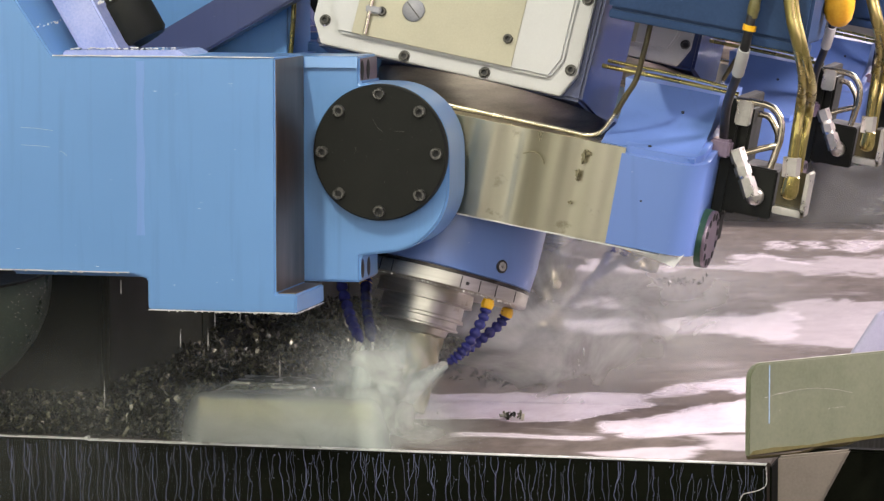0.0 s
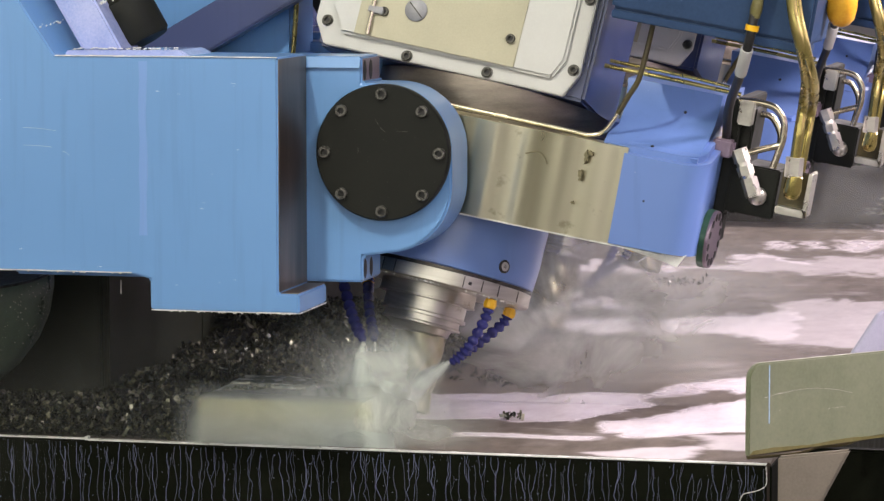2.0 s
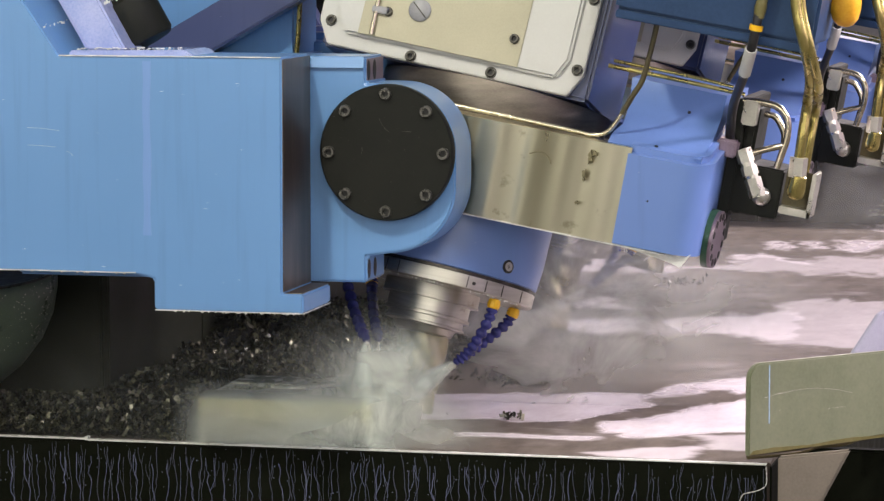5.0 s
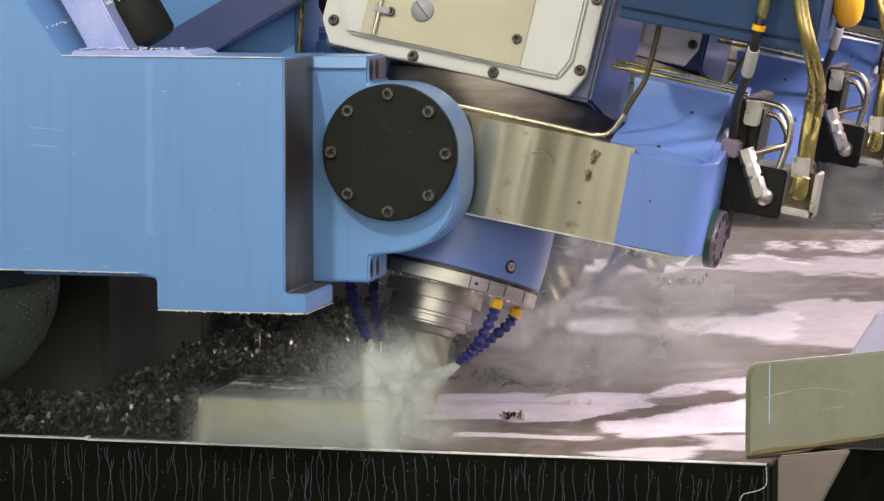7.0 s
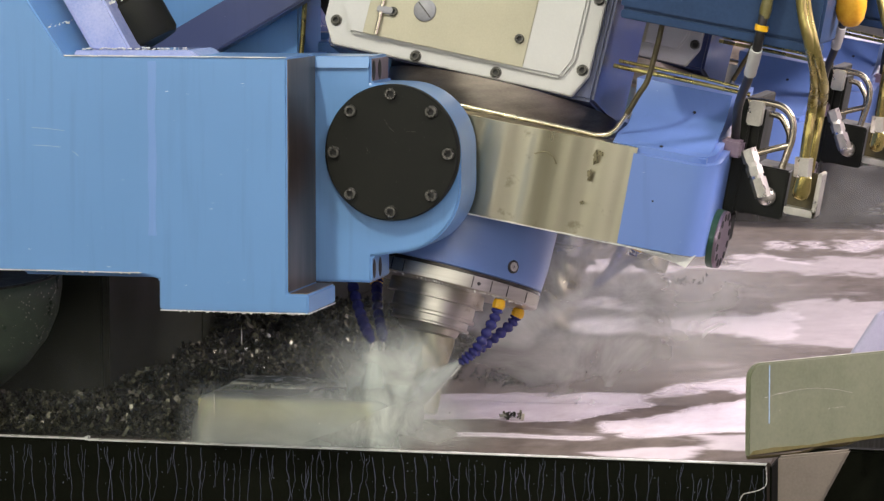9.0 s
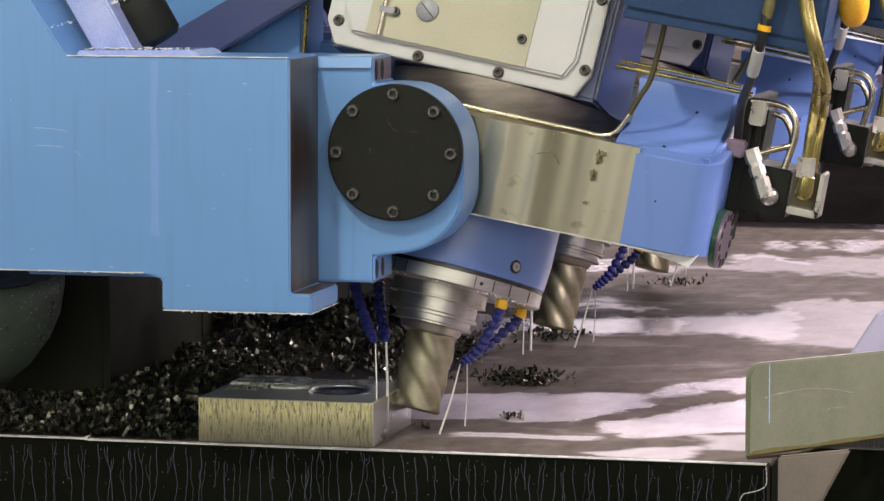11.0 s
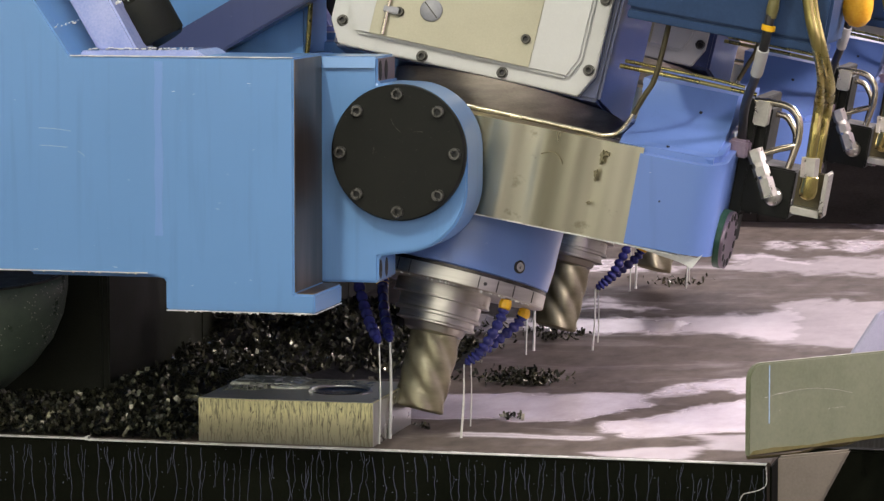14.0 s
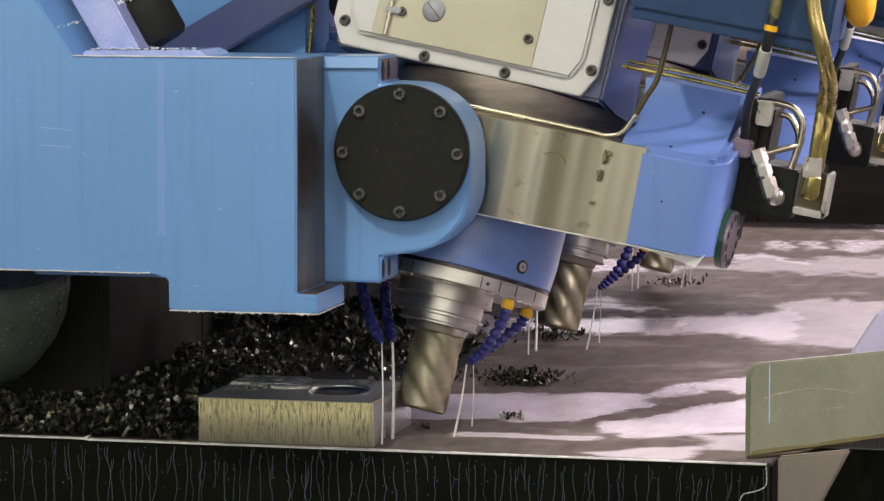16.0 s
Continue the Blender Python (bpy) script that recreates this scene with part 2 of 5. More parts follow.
def jet_material(name, thick, lines, gaps, head=0.9, edge=0.42, through=0.4):
    """Driven spray: fades across and along its sheet and breaks into streaks along its way."""
    m, nt, p = nodes_of(name)
    out = nt.nodes["Material Output"]
    tc = nt.nodes.new("ShaderNodeTexCoord")
    sep = nt.nodes.new("ShaderNodeSeparateXYZ")
    link(nt, tc.outputs["UV"], sep.inputs[0])
    across = ramp(nt, sep.outputs["X"], [(0.0, grey(0)), (edge * 0.5, grey(0.42)), (edge, grey(1)), (1 - edge, grey(1)), (1 - edge * 0.5, grey(0.42)), (1.0, grey(0))])
    along = ramp(nt, sep.outputs["Y"], [(0.0, grey(head)), (0.35, grey(1)), (0.75, grey(0.65)), (1.0, grey(0))])
    mp = nt.nodes.new("ShaderNodeMapping")
    mp.inputs["Scale"].default_value = (lines, 1.3, 1)
    info = nt.nodes.new("ShaderNodeObjectInfo")
    link(nt, tc.outputs["UV"], mp.inputs["Vector"])
    shift = nt.nodes.new("ShaderNodeVectorMath")
    link(nt, mp.outputs["Vector"], shift.inputs[0])
    far = nt.nodes.new("ShaderNodeMath")
    far.operation = "MULTIPLY"
    link(nt, info.outputs["Random"], far.inputs[0])
    far.inputs[1].default_value = 40.0
    link(nt, far.outputs[0], shift.inputs[1])
    streak = ramp(nt, noise_node(nt, shift.outputs[0], 1.0, 5, 0.6, 0.5), [(0.36, grey(gaps)), (0.62, grey(1.0))])
    fac = mix(nt, 1.0, across, along, "MULTIPLY")
    fac = mix(nt, 1.0, fac, streak, "MULTIPLY")
    fac = mix(nt, 1.0, fac, grey(thick), "MULTIPLY")
    p.inputs["Base Color"].default_value = (0.82, 0.89, 0.83, 1)
    p.inputs["Roughness"].default_value = 0.9
    p.inputs["Specular IOR Level"].default_value = 0.0
    t = nt.nodes.new("ShaderNodeBsdfTranslucent")
    t.inputs["Color"].default_value = (0.84, 0.90, 0.84, 1)
    half = nt.nodes.new("ShaderNodeMixShader")
    half.inputs[0].default_value = through
    link(nt, p.outputs[0], half.inputs[1])
    link(nt, t.outputs[0], half.inputs[2])
    clear = nt.nodes.new("ShaderNodeBsdfTransparent")
    mx = nt.nodes.new("ShaderNodeMixShader")
    link(nt, fac, mx.inputs[0])
    link(nt, clear.outputs[0], mx.inputs[1])
    link(nt, half.outputs[0], mx.inputs[2])
    link(nt, mx.outputs[0], out.inputs["Surface"])
    return m


BLUE = paint("blue_enamel", (0.146, 0.315, 0.60))
BLUE_DEEP = paint("deep_blue_enamel", (0.145, 0.245, 0.55))
STEEL = brushed("machined_steel", (0.44, 0.42, 0.36), (0.60, 0.58, 0.52), 0.33, (3, 3, 120), 11.5)
# The band's upright sheen is painted as broad dark and light streaks.
BAND = brushed("painted_sheen_steel", (0.25, 0.232, 0.15), (0.71, 0.675, 0.51), 0.3, (11, 11, 0.7), 10.3, 1.5)
RAW = brushed("raw_brown_steel", (0.16, 0.12, 0.09), (0.30, 0.24, 0.20), 0.42, (30, 30, 4))
BLACK = surface("black_oxide", (0.007, 0.008, 0.006), (0.015, 0.016, 0.012), (0.45, 0.6), 0.0, 14, 260, spec=0.22)
GLOSS_BLACK = surface("polished_dark_steel", (0.03, 0.028, 0.025), (0.10, 0.09, 0.08), (0.16, 0.3), 0.9, 10, 200, (1, 1, 6))
NECK = surface("brown_spindle_steel", (0.12, 0.10, 0.08), (0.30, 0.265, 0.22), (0.28, 0.42), 0.85, 9, 200, (1, 1, 6))
SCREW = surface("screw_steel", (0.05, 0.05, 0.044), (0.20, 0.195, 0.17), (0.2, 0.36), 0.6, 90, 400)
# Pale tone that paints the bright rim round a counterbored screw.
PALE_RIM = surface("painted_rim_steel", (0.55, 0.54, 0.48), (0.75, 0.73, 0.66), (0.25, 0.4), 0.15, 60, 400)
BOLT = surface("bolt_steel", (0.03, 0.03, 0.026), (0.11, 0.105, 0.092), (0.25, 0.4), 0.9, 60, 400)
# Shade in sockets, slots, holes and chip gaps is put into this colour.
NEAR_BLACK = surface("near_black_shade", (0.008, 0.008, 0.008), (0.02, 0.02, 0.02), (0.5, 0.7), 0.0, 60, 400)
WHITE = surface("white_lacquer", (0.51, 0.51, 0.475), (0.57, 0.57, 0.53), (0.3, 0.45), 0.0, 8, 240)
CREAM = surface("cream_anodised_plate", (0.35, 0.33, 0.23), (0.44, 0.41, 0.29), (0.3, 0.42), 0.15, 6, 300)
PLUG = surface("matt_grey_metal", (0.22, 0.22, 0.23), (0.32, 0.32, 0.33), (0.4, 0.55), 0.3, 40, 300)
BRASS = surface("brass_pipe", (0.36, 0.295, 0.09), (0.55, 0.465, 0.17), (0.18, 0.34), 0.9, 18, 220, (1, 1, 0.3))
PIPE = surface("nickel_pipe", (0.50, 0.45, 0.33), (0.68, 0.62, 0.48), (0.18, 0.3), 0.95, 18, 220)
FITTING = surface("zinc_fitting", (0.48, 0.46, 0.40), (0.68, 0.66, 0.58), (0.24, 0.4), 0.85, 40, 300)
RUBBER = surface("black_rubber", (0.012, 0.012, 0.012), (0.03, 0.03, 0.03), (0.35, 0.5), 0.0, 30, 300)
HOSE = surface("blue_plastic", (0.018, 0.02, 0.12), (0.04, 0.045, 0.22), (0.12, 0.25), 0.0, 60, 300)
YELLOW = surface("yellow_plastic", (0.78, 0.40, 0.01), (0.9, 0.55, 0.02), (0.25, 0.4), 0.0, 60, 300)
AMBER = surface("amber_plastic", (0.75, 0.33, 0.02), (0.95, 0.55, 0.05), (0.12, 0.22), 0.0, 30, 200)
GREEN = surface("green_plate", (0.02, 0.07, 0.04), (0.05, 0.13, 0.07), (0.3, 0.5), 0.2, 20, 200)
PLUM = surface("purple_grey_plate", (0.18, 0.13, 0.17), (0.30, 0.23, 0.28), (0.3, 0.45), 0.5, 20, 200)
GUARD = surface("olive_guard_paint", (0.155, 0.175, 0.105), (0.24, 0.255, 0.16), (0.3, 0.5), 0.0, 9, 160)
GRIME = surface("yellow_brown_grime", (0.10, 0.085, 0.02), (0.20, 0.18, 0.07), (0.3, 0.5), 0.0, 40, 200)
STAIN = surface("oil_stain", (0.17, 0.15, 0.08), (0.28, 0.25, 0.15), (0.3, 0.45), 0.6, 60, 300)
RUST = surface("oily_brown_edge", (0.035, 0.028, 0.012), (0.10, 0.08, 0.025), (0.3, 0.5), 0.0, 30, 200)
# Carriage blue, darkened in colour to offset the light that reaches it.
CARRIAGE = surface("darkened_carriage_enamel", (0.016, 0.040, 0.095), (0.028, 0.062, 0.14), (0.35, 0.5), 0.0, 5, 160, spec=0.2)
RUN_BLUE = paint("faded_blue_enamel", (0.185, 0.335, 0.66))
RUN_PALE = surface("pale_scuff", (0.22, 0.36, 0.55), (0.50, 0.62, 0.72), (0.4, 0.6), 0.0, 90, 500)
# Shaded copy of the blue enamel: the housing's shade is in the colour.
SHADED_BLUE = paint("shaded_blue_enamel", (0.026, 0.041, 0.12))
# Blue darkened to the tone of a shadow on the column.
SHADOW_BLUE = paint("cast_shadow_blue", (0.075, 0.09, 0.19))
POST = surface("beige_post_paint", (0.15, 0.125, 0.10), (0.25, 0.21, 0.17), (0.5, 0.65), 0.0, 9, 200)
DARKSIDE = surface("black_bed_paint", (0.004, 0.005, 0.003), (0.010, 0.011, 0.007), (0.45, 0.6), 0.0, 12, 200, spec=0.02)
DRIP = surface("dried_coolant", (0.04, 0.047, 0.075), (0.15, 0.165, 0.235), (0.4, 0.6), 0.0, 30, 300)
THREAD = surface("running_coolant", (0.07, 0.085, 0.16), (0.28, 0.31, 0.46), (0.1, 0.3), 0.0, 60, 300)
# White for foam, drops and seals, and for glints painted along wet edges.
LIP = surface("white_wet_and_glint", (0.60, 0.60, 0.56), (0.85, 0.85, 0.80), (0.2, 0.35), 0.0, 20, 300)
BOWL = surface("dark_green_rubber", (0.062, 0.088, 0.062), (0.12, 0.16, 0.115), (0.25, 0.45), 0.0, 25, 420, (1, 1, 1), 0.5)
CHIP = chip_material()
BURR = surface("ragged_aluminium", (0.13, 0.14, 0.10), (0.36, 0.37, 0.28), (0.2, 0.4), 0.4, 60, 300)
WETTOP = surface("wet_milled_top", (0.20, 0.20, 0.17), (0.42, 0.42, 0.37), (0.25, 0.5), 0.35, 14, 120, (1, 2.5, 1))
LAND = surface("wet_pale_aluminium", (0.36, 0.38, 0.31), (0.62, 0.63, 0.55), (0.15, 0.35), 0.25, 40, 200)
APRON = surface("oily_dark_sheet", (0.016, 0.019, 0.012), (0.036, 0.038, 0.026), (0.4, 0.6), 0.0, 5, 200, spec=0.2)
END_SHEET = surface("brown_fill_sheet", (0.012, 0.010, 0.008), (0.055, 0.045, 0.036), (0.4, 0.6), 0.0, 4, 90, (1, 1, 3), spec=0.2)
CUTTER = surface("cutter_steel", (0.24, 0.22, 0.14), (0.50, 0.46, 0.30), (0.35, 0.5), 0.75, 30, 260)
WATER = surface("coolant_white", (0.70, 0.70, 0.62), (0.85, 0.85, 0.78), (0.3, 0.4), 0.0, 30, 300)
MIST = drops_material()
FOG_DENSE = mist_material("dense_fog", 1.0, (26, 26, 13))
FOG_GREY = mist_material("grey_fog", 0.72, (5, 5, 8), 0.12)
FOG_THIN = mist_material("thin_fog", 0.45, (6, 6, 9), 0.15)
FOG_FAINT = mist_material("faint_fog", 0.085, (6, 6, 9))
JET = jet_material("driven_spray", 0.74, 4, 0.8)
FLUNG = jet_material("flung_spray", 0.6, 4, 0.3, 0.0)
SKIRT = jet_material("low_spray", 0.68, 3, 0.75, 1.0, 0.14)
POLISHED = surface("wet_polished_aluminium", (0.42, 0.42, 0.40), (0.60, 0.60, 0.58), (0.22, 0.4), 1.0, 12, 120)
# Wet blue enamel whose bright lavender reflections are painted as pale colour.
REFLECT_BLUE = surface("wet_blue_painted_reflection", (0.22, 0.30, 0.62), (0.50, 0.54, 0.80), (0.08, 0.2), 0.0, 14, 200, coat=0.6)
LAVENDER = surface("grey_blue_panel_paint", (0.34, 0.34, 0.42), (0.44, 0.44, 0.52), (0.35, 0.5), 0.0, 6, 160)
TABLE = table_material()
ALU = workpiece_material()
HALL = surface("hall_wall_paint", (0.30, 0.30, 0.30), (0.42, 0.42, 0.41), (0.6, 0.8), 0.0, 1.2, 40)
# Glow of unseen panels, added to fill the hall and show in reflections.
GLOW = glow("window_daylight", (1.0, 0.86, 0.92), 2.2)
GLOW_EAST = glow("window_evening_glow", (0.90, 0.74, 1.0), 1.2)
GLOW_SOUTH = glow("window_dayglow", (1.0, 0.98, 0.88), 2.4)
CONCRETE = surface("hall_floor_concrete", (0.16, 0.155, 0.15), (0.26, 0.25, 0.24), (0.5, 0.7), 0.0, 2, 60)


# ---- mesh tools ----
def part(name, bm, material, parent=None, label="", smooth=None):
    me = bpy.data.meshes.new(name)
    bmesh.ops.recalc_face_normals(bm, faces=bm.faces)
    bm.to_mesh(me)
    bm.free()
    me.materials.append(material)
    if smooth is not None:
        for poly in me.polygons:
            poly.use_smooth = True
        me.set_sharp_from_angle(angle=radians(smooth))
    ob = new(name, me)
    ob.parent = parent
    if label:
        tagged(ob, label)
    return ob


def holder(name, label, category, m=None, group="", kind=""):
    ob = new(name)
    ob.empty_display_size = 0.05
    if m is not None:
        ob.matrix_world = m
    return tagged(ob, label, category, group, kind)


def box(x0, x1, y0, y1, z0, z1, b=0.003, bm=None):
    bm = bm or bmesh.new()
    r = bmesh.ops.create_cube(bm, size=1)
    bmesh.ops.transform(bm, verts=r["verts"], matrix=Matrix.Translation(((x0 + x1) / 2, (y0 + y1) / 2, (z0 + z1) / 2)) @ Matrix.Diagonal((x1 - x0, y1 - y0, z1 - z0, 1)))
    if b:
        es = {e for v in r["verts"] for e in v.link_edges}
        bmesh.ops.bevel(bm, geom=list(es), offset=b, segments=2, affect="EDGES")
    return bm


def prism(outline, y0, y1, b=0.004):
    """An outline in x and z, drawn out along y, with worn edges."""
    bm = bmesh.new()
    f = bm.faces.new([bm.verts.new((x, y0, z)) for x, z in outline])
    r = bmesh.ops.extrude_face_region(bm, geom=[f])
    bmesh.ops.translate(bm, verts=[v for v in r["geom"] if isinstance(v, bmesh.types.BMVert)], vec=(0, y1 - y0, 0))
    bmesh.ops.recalc_face_normals(bm, faces=bm.faces)
    if b:
        es = [e for e in bm.edges if e.calc_face_angle(0) > 0.5]
        bmesh.ops.bevel(bm, geom=es, offset=b, segments=2, affect="EDGES")
    return bm


def arc(cx, cz, r, a0, a1, n):
    return [(cx + r * math.cos(radians(a0 + (a1 - a0) * i / n)), cz + r * math.sin(radians(a0 + (a1 - a0) * i / n))) for i in range(n + 1)]


def lathe(profile, seg=48, axis="Z", at=(0, 0, 0), bm=None, flute=None, turns=0.0):
    """A profile of (radius, height), turned about an axis. flute(angle) scales the radius; turns: twist per metre."""
    bm = bm or bmesh.new()
    rot = {"Z": Matrix(), "Y": Matrix.Rotation(radians(90), 4, "X"), "X": Matrix.Rotation(radians(90), 4, "Y")}[axis]
    m = Matrix.Translation(at) @ rot
    rings = []
    for r, h in profile:
        ring = []
        for i in range(seg):
            a = math.tau * i / seg
            k = flute(a + turns * h * math.tau) if flute else 1.0
            ring.append(bm.verts.new(m @ Vector((r * k * math.cos(a), r * k * math.sin(a), h))))
        rings.append(ring)
    for ra, rb in zip(rings, rings[1:]):
        for i in range(seg):
            bm.faces.new((ra[i], ra[(i + 1) % seg], rb[(i + 1) % seg], rb[i]))
    for ring in (rings[0], rings[-1]):
        bm.faces.new(ring)
    return bm


def spline(pts, steps=8):
    pts = [Vector(p) for p in pts]
    if len(pts) < 3:
        return [pts[0].lerp(pts[-1], i / steps) for i in range(steps + 1)]
    ext = [2 * pts[0] - pts[1], *pts, 2 * pts[-1] - pts[-2]]
    out = []
    for i in range(1, len(ext) - 2):
        p0, p1, p2, p3 = ext[i - 1:i + 3]
        for k in range(steps):
            t = k / steps
            out.append(0.5 * (2 * p1 + (p2 - p0) * t + (2 * p0 - 5 * p1 + 4 * p2 - p3) * t * t + (3 * p1 - 3 * p2 + p3 - p0) * t ** 3))
    out.append(pts[-1])
    return out


def tube(pts, radius, seg=12, steps=8, bm=None, straight=False):
    """A round bar along a smooth path; radius: a number, or a function of the share of the way."""
    bm = bm or bmesh.new()
    way = [Vector(p) for p in pts] if straight else spline(pts, steps)
    up, rings = Vector((0.31, 0.83, 0.46)), []
    for i, p in enumerate(way):
        d = (way[min(i + 1, len(way) - 1)] - way[max(i - 1, 0)]).normalized()
        u = (up - d * up.dot(d)).normalized()
        w = d.cross(u)
        up = u
        r = radius(i / (len(way) - 1)) if callable(radius) else radius
        rings.append([bm.verts.new(p + r * (math.cos(math.tau * k / seg) * u + math.sin(math.tau * k / seg) * w)) for k in range(seg)])
    for ra, rb in zip(rings, rings[1:]):
        for k in range(seg):
            bm.faces.new((ra[k], ra[(k + 1) % seg], rb[(k + 1) % seg], rb[k]))
    bm.faces.new(rings[0])
    bm.faces.new(rings[-1])
    return bm


def moved(bm, m):
    bm.transform(m)
    return bm


def cap_screw(at, r, h, parent, m=None, face=(0, -1, 0), plain=False):
    """A socket-head screw that looks along face: a knurled head with a hexagon socket."""
    turn = Vector(face).to_track_quat("Z", "Y").to_matrix().to_4x4()
    put = (m or Matrix()) @ Matrix.Translation(at) @ turn
    prof = [(r * 1.22, 0.0), (r * 1.22, h * 0.12), (r, h * 0.14), (r, h * 0.85), (r * 0.9, h), (r * 0.56, h), (r * 0.54, h * 0.35)]
    head = part("screw", moved(lathe(prof[2:], 20), put), BOLT if plain else SCREW, parent, smooth=40)
    # a ring drawn for the counterbore's rim
    part("screw_rim", moved(lathe([(r * 1.22, 0.0), (r * 1.24, h * 0.16), (r * 1.05, h * 0.17), (r * 1.03, h * 0.02)], 24), put), BOLT if plain else PALE_RIM, head, smooth=40)
    part("socket", moved(lathe([(r * 0.53, h * 0.36), (r * 0.53, h * 0.42)], 6), put), NEAR_BLACK, head)
    return head


def loose(name, verts, faces, material, parent=None, label=""):
    me = bpy.data.meshes.new(name)
    me.from_pydata(verts, [], faces)
    me.materials.append(material)
    ob = new(name, me)
    ob.parent = parent
    return tagged(ob, label, kind="stuff")


# ---- the hall ----
def hall():
    def slab(name, label, cat, *b, mat=HALL):
        ob = part(name, box(*b, b=0), mat)
        return tagged(ob, label, cat, kind="structure")
    slab("floor", "grey concrete workshop floor", "floor", -9, 9, -9, 16, FLOOR_Z - 0.2, FLOOR_Z, mat=CONCRETE)
    slab("ceiling", "plain grey workshop ceiling", "ceiling", -9, 9, -9, 16, 5.2, 5.4)
    slab("wall_south", "plain grey workshop wall", "wall", -9, 9, -9.2, -9, FLOOR_Z, 5.2)
    slab("wall_north", "plain grey workshop wall", "wall", -9, 9, 16, 16.2, FLOOR_Z, 5.2)
    slab("wall_west", "plain grey workshop wall", "wall", -9.2, -9, -9, 16, FLOOR_Z, 5.2)
    slab("wall_east", "plain grey workshop wall", "wall", 9, 9.2, -9, 16, FLOOR_Z, 5.2)
    # Made-up glowing panels: north ones for the table's reflection, south ones as fill.
    for k in range(14):
        i, south = k % 7, k >= 7
        w = holder("window_%d" % (k + 1), "unseen glowing panel in a grey frame, added as fill light", "window", kind="structure")
        x = -6.6 + 2.2 * i
        y, d = (-8.99, 1) if south else (15.99, -1)
        part("glow_pane", box(x - 0.9, x + 0.9, *sorted((y + 0.03 * d, y + 0.06 * d)), 0.2, 4.2, 0), GLOW_SOUTH if south else GLOW, w)
        bars = bmesh.new()
        for a in (x - 0.95, x - 0.03, x + 0.9):
            box(a, a + 0.06, *sorted((y + 0.005 * d, y + 0.12 * d)), 0.1, 4.3, 0.004, bars)
        for z in (0.1, 1.5, 2.9, 4.22):
            box(x - 0.95, x + 0.95, *sorted((y + 0.01 * d, y + 0.1 * d)), z, z + 0.07, 0.004, bars)
        part("window_frame", bars, HALL, w)
    # Made-up east panels that lend right-hand faces a lavender sheen.
    for k in range(6):
        w = holder("window_%d" % (k + 15), "unseen glowing panel, added for a lavender sheen", "window", kind="structure")
        y = -6.5 + 2.6 * k
        part("glow_pane", box(8.93, 8.96, y - 1.0, y + 1.0, 0.0, 3.6, 0), GLOW_EAST, w)
        bars = bmesh.new()
        for a in (y - 1.06, y - 0.03, y + 1.0):
            box(8.87, 8.985, a, a + 0.06, -0.1, 3.7, 0.004, bars)
        for z in (-0.1, 1.2, 2.4, 3.63):
            box(8.88, 8.98, y - 1.06, y + 1.06, z, z + 0.07, 0.004, bars)
        part("window_frame", bars, HALL, w)


hall()


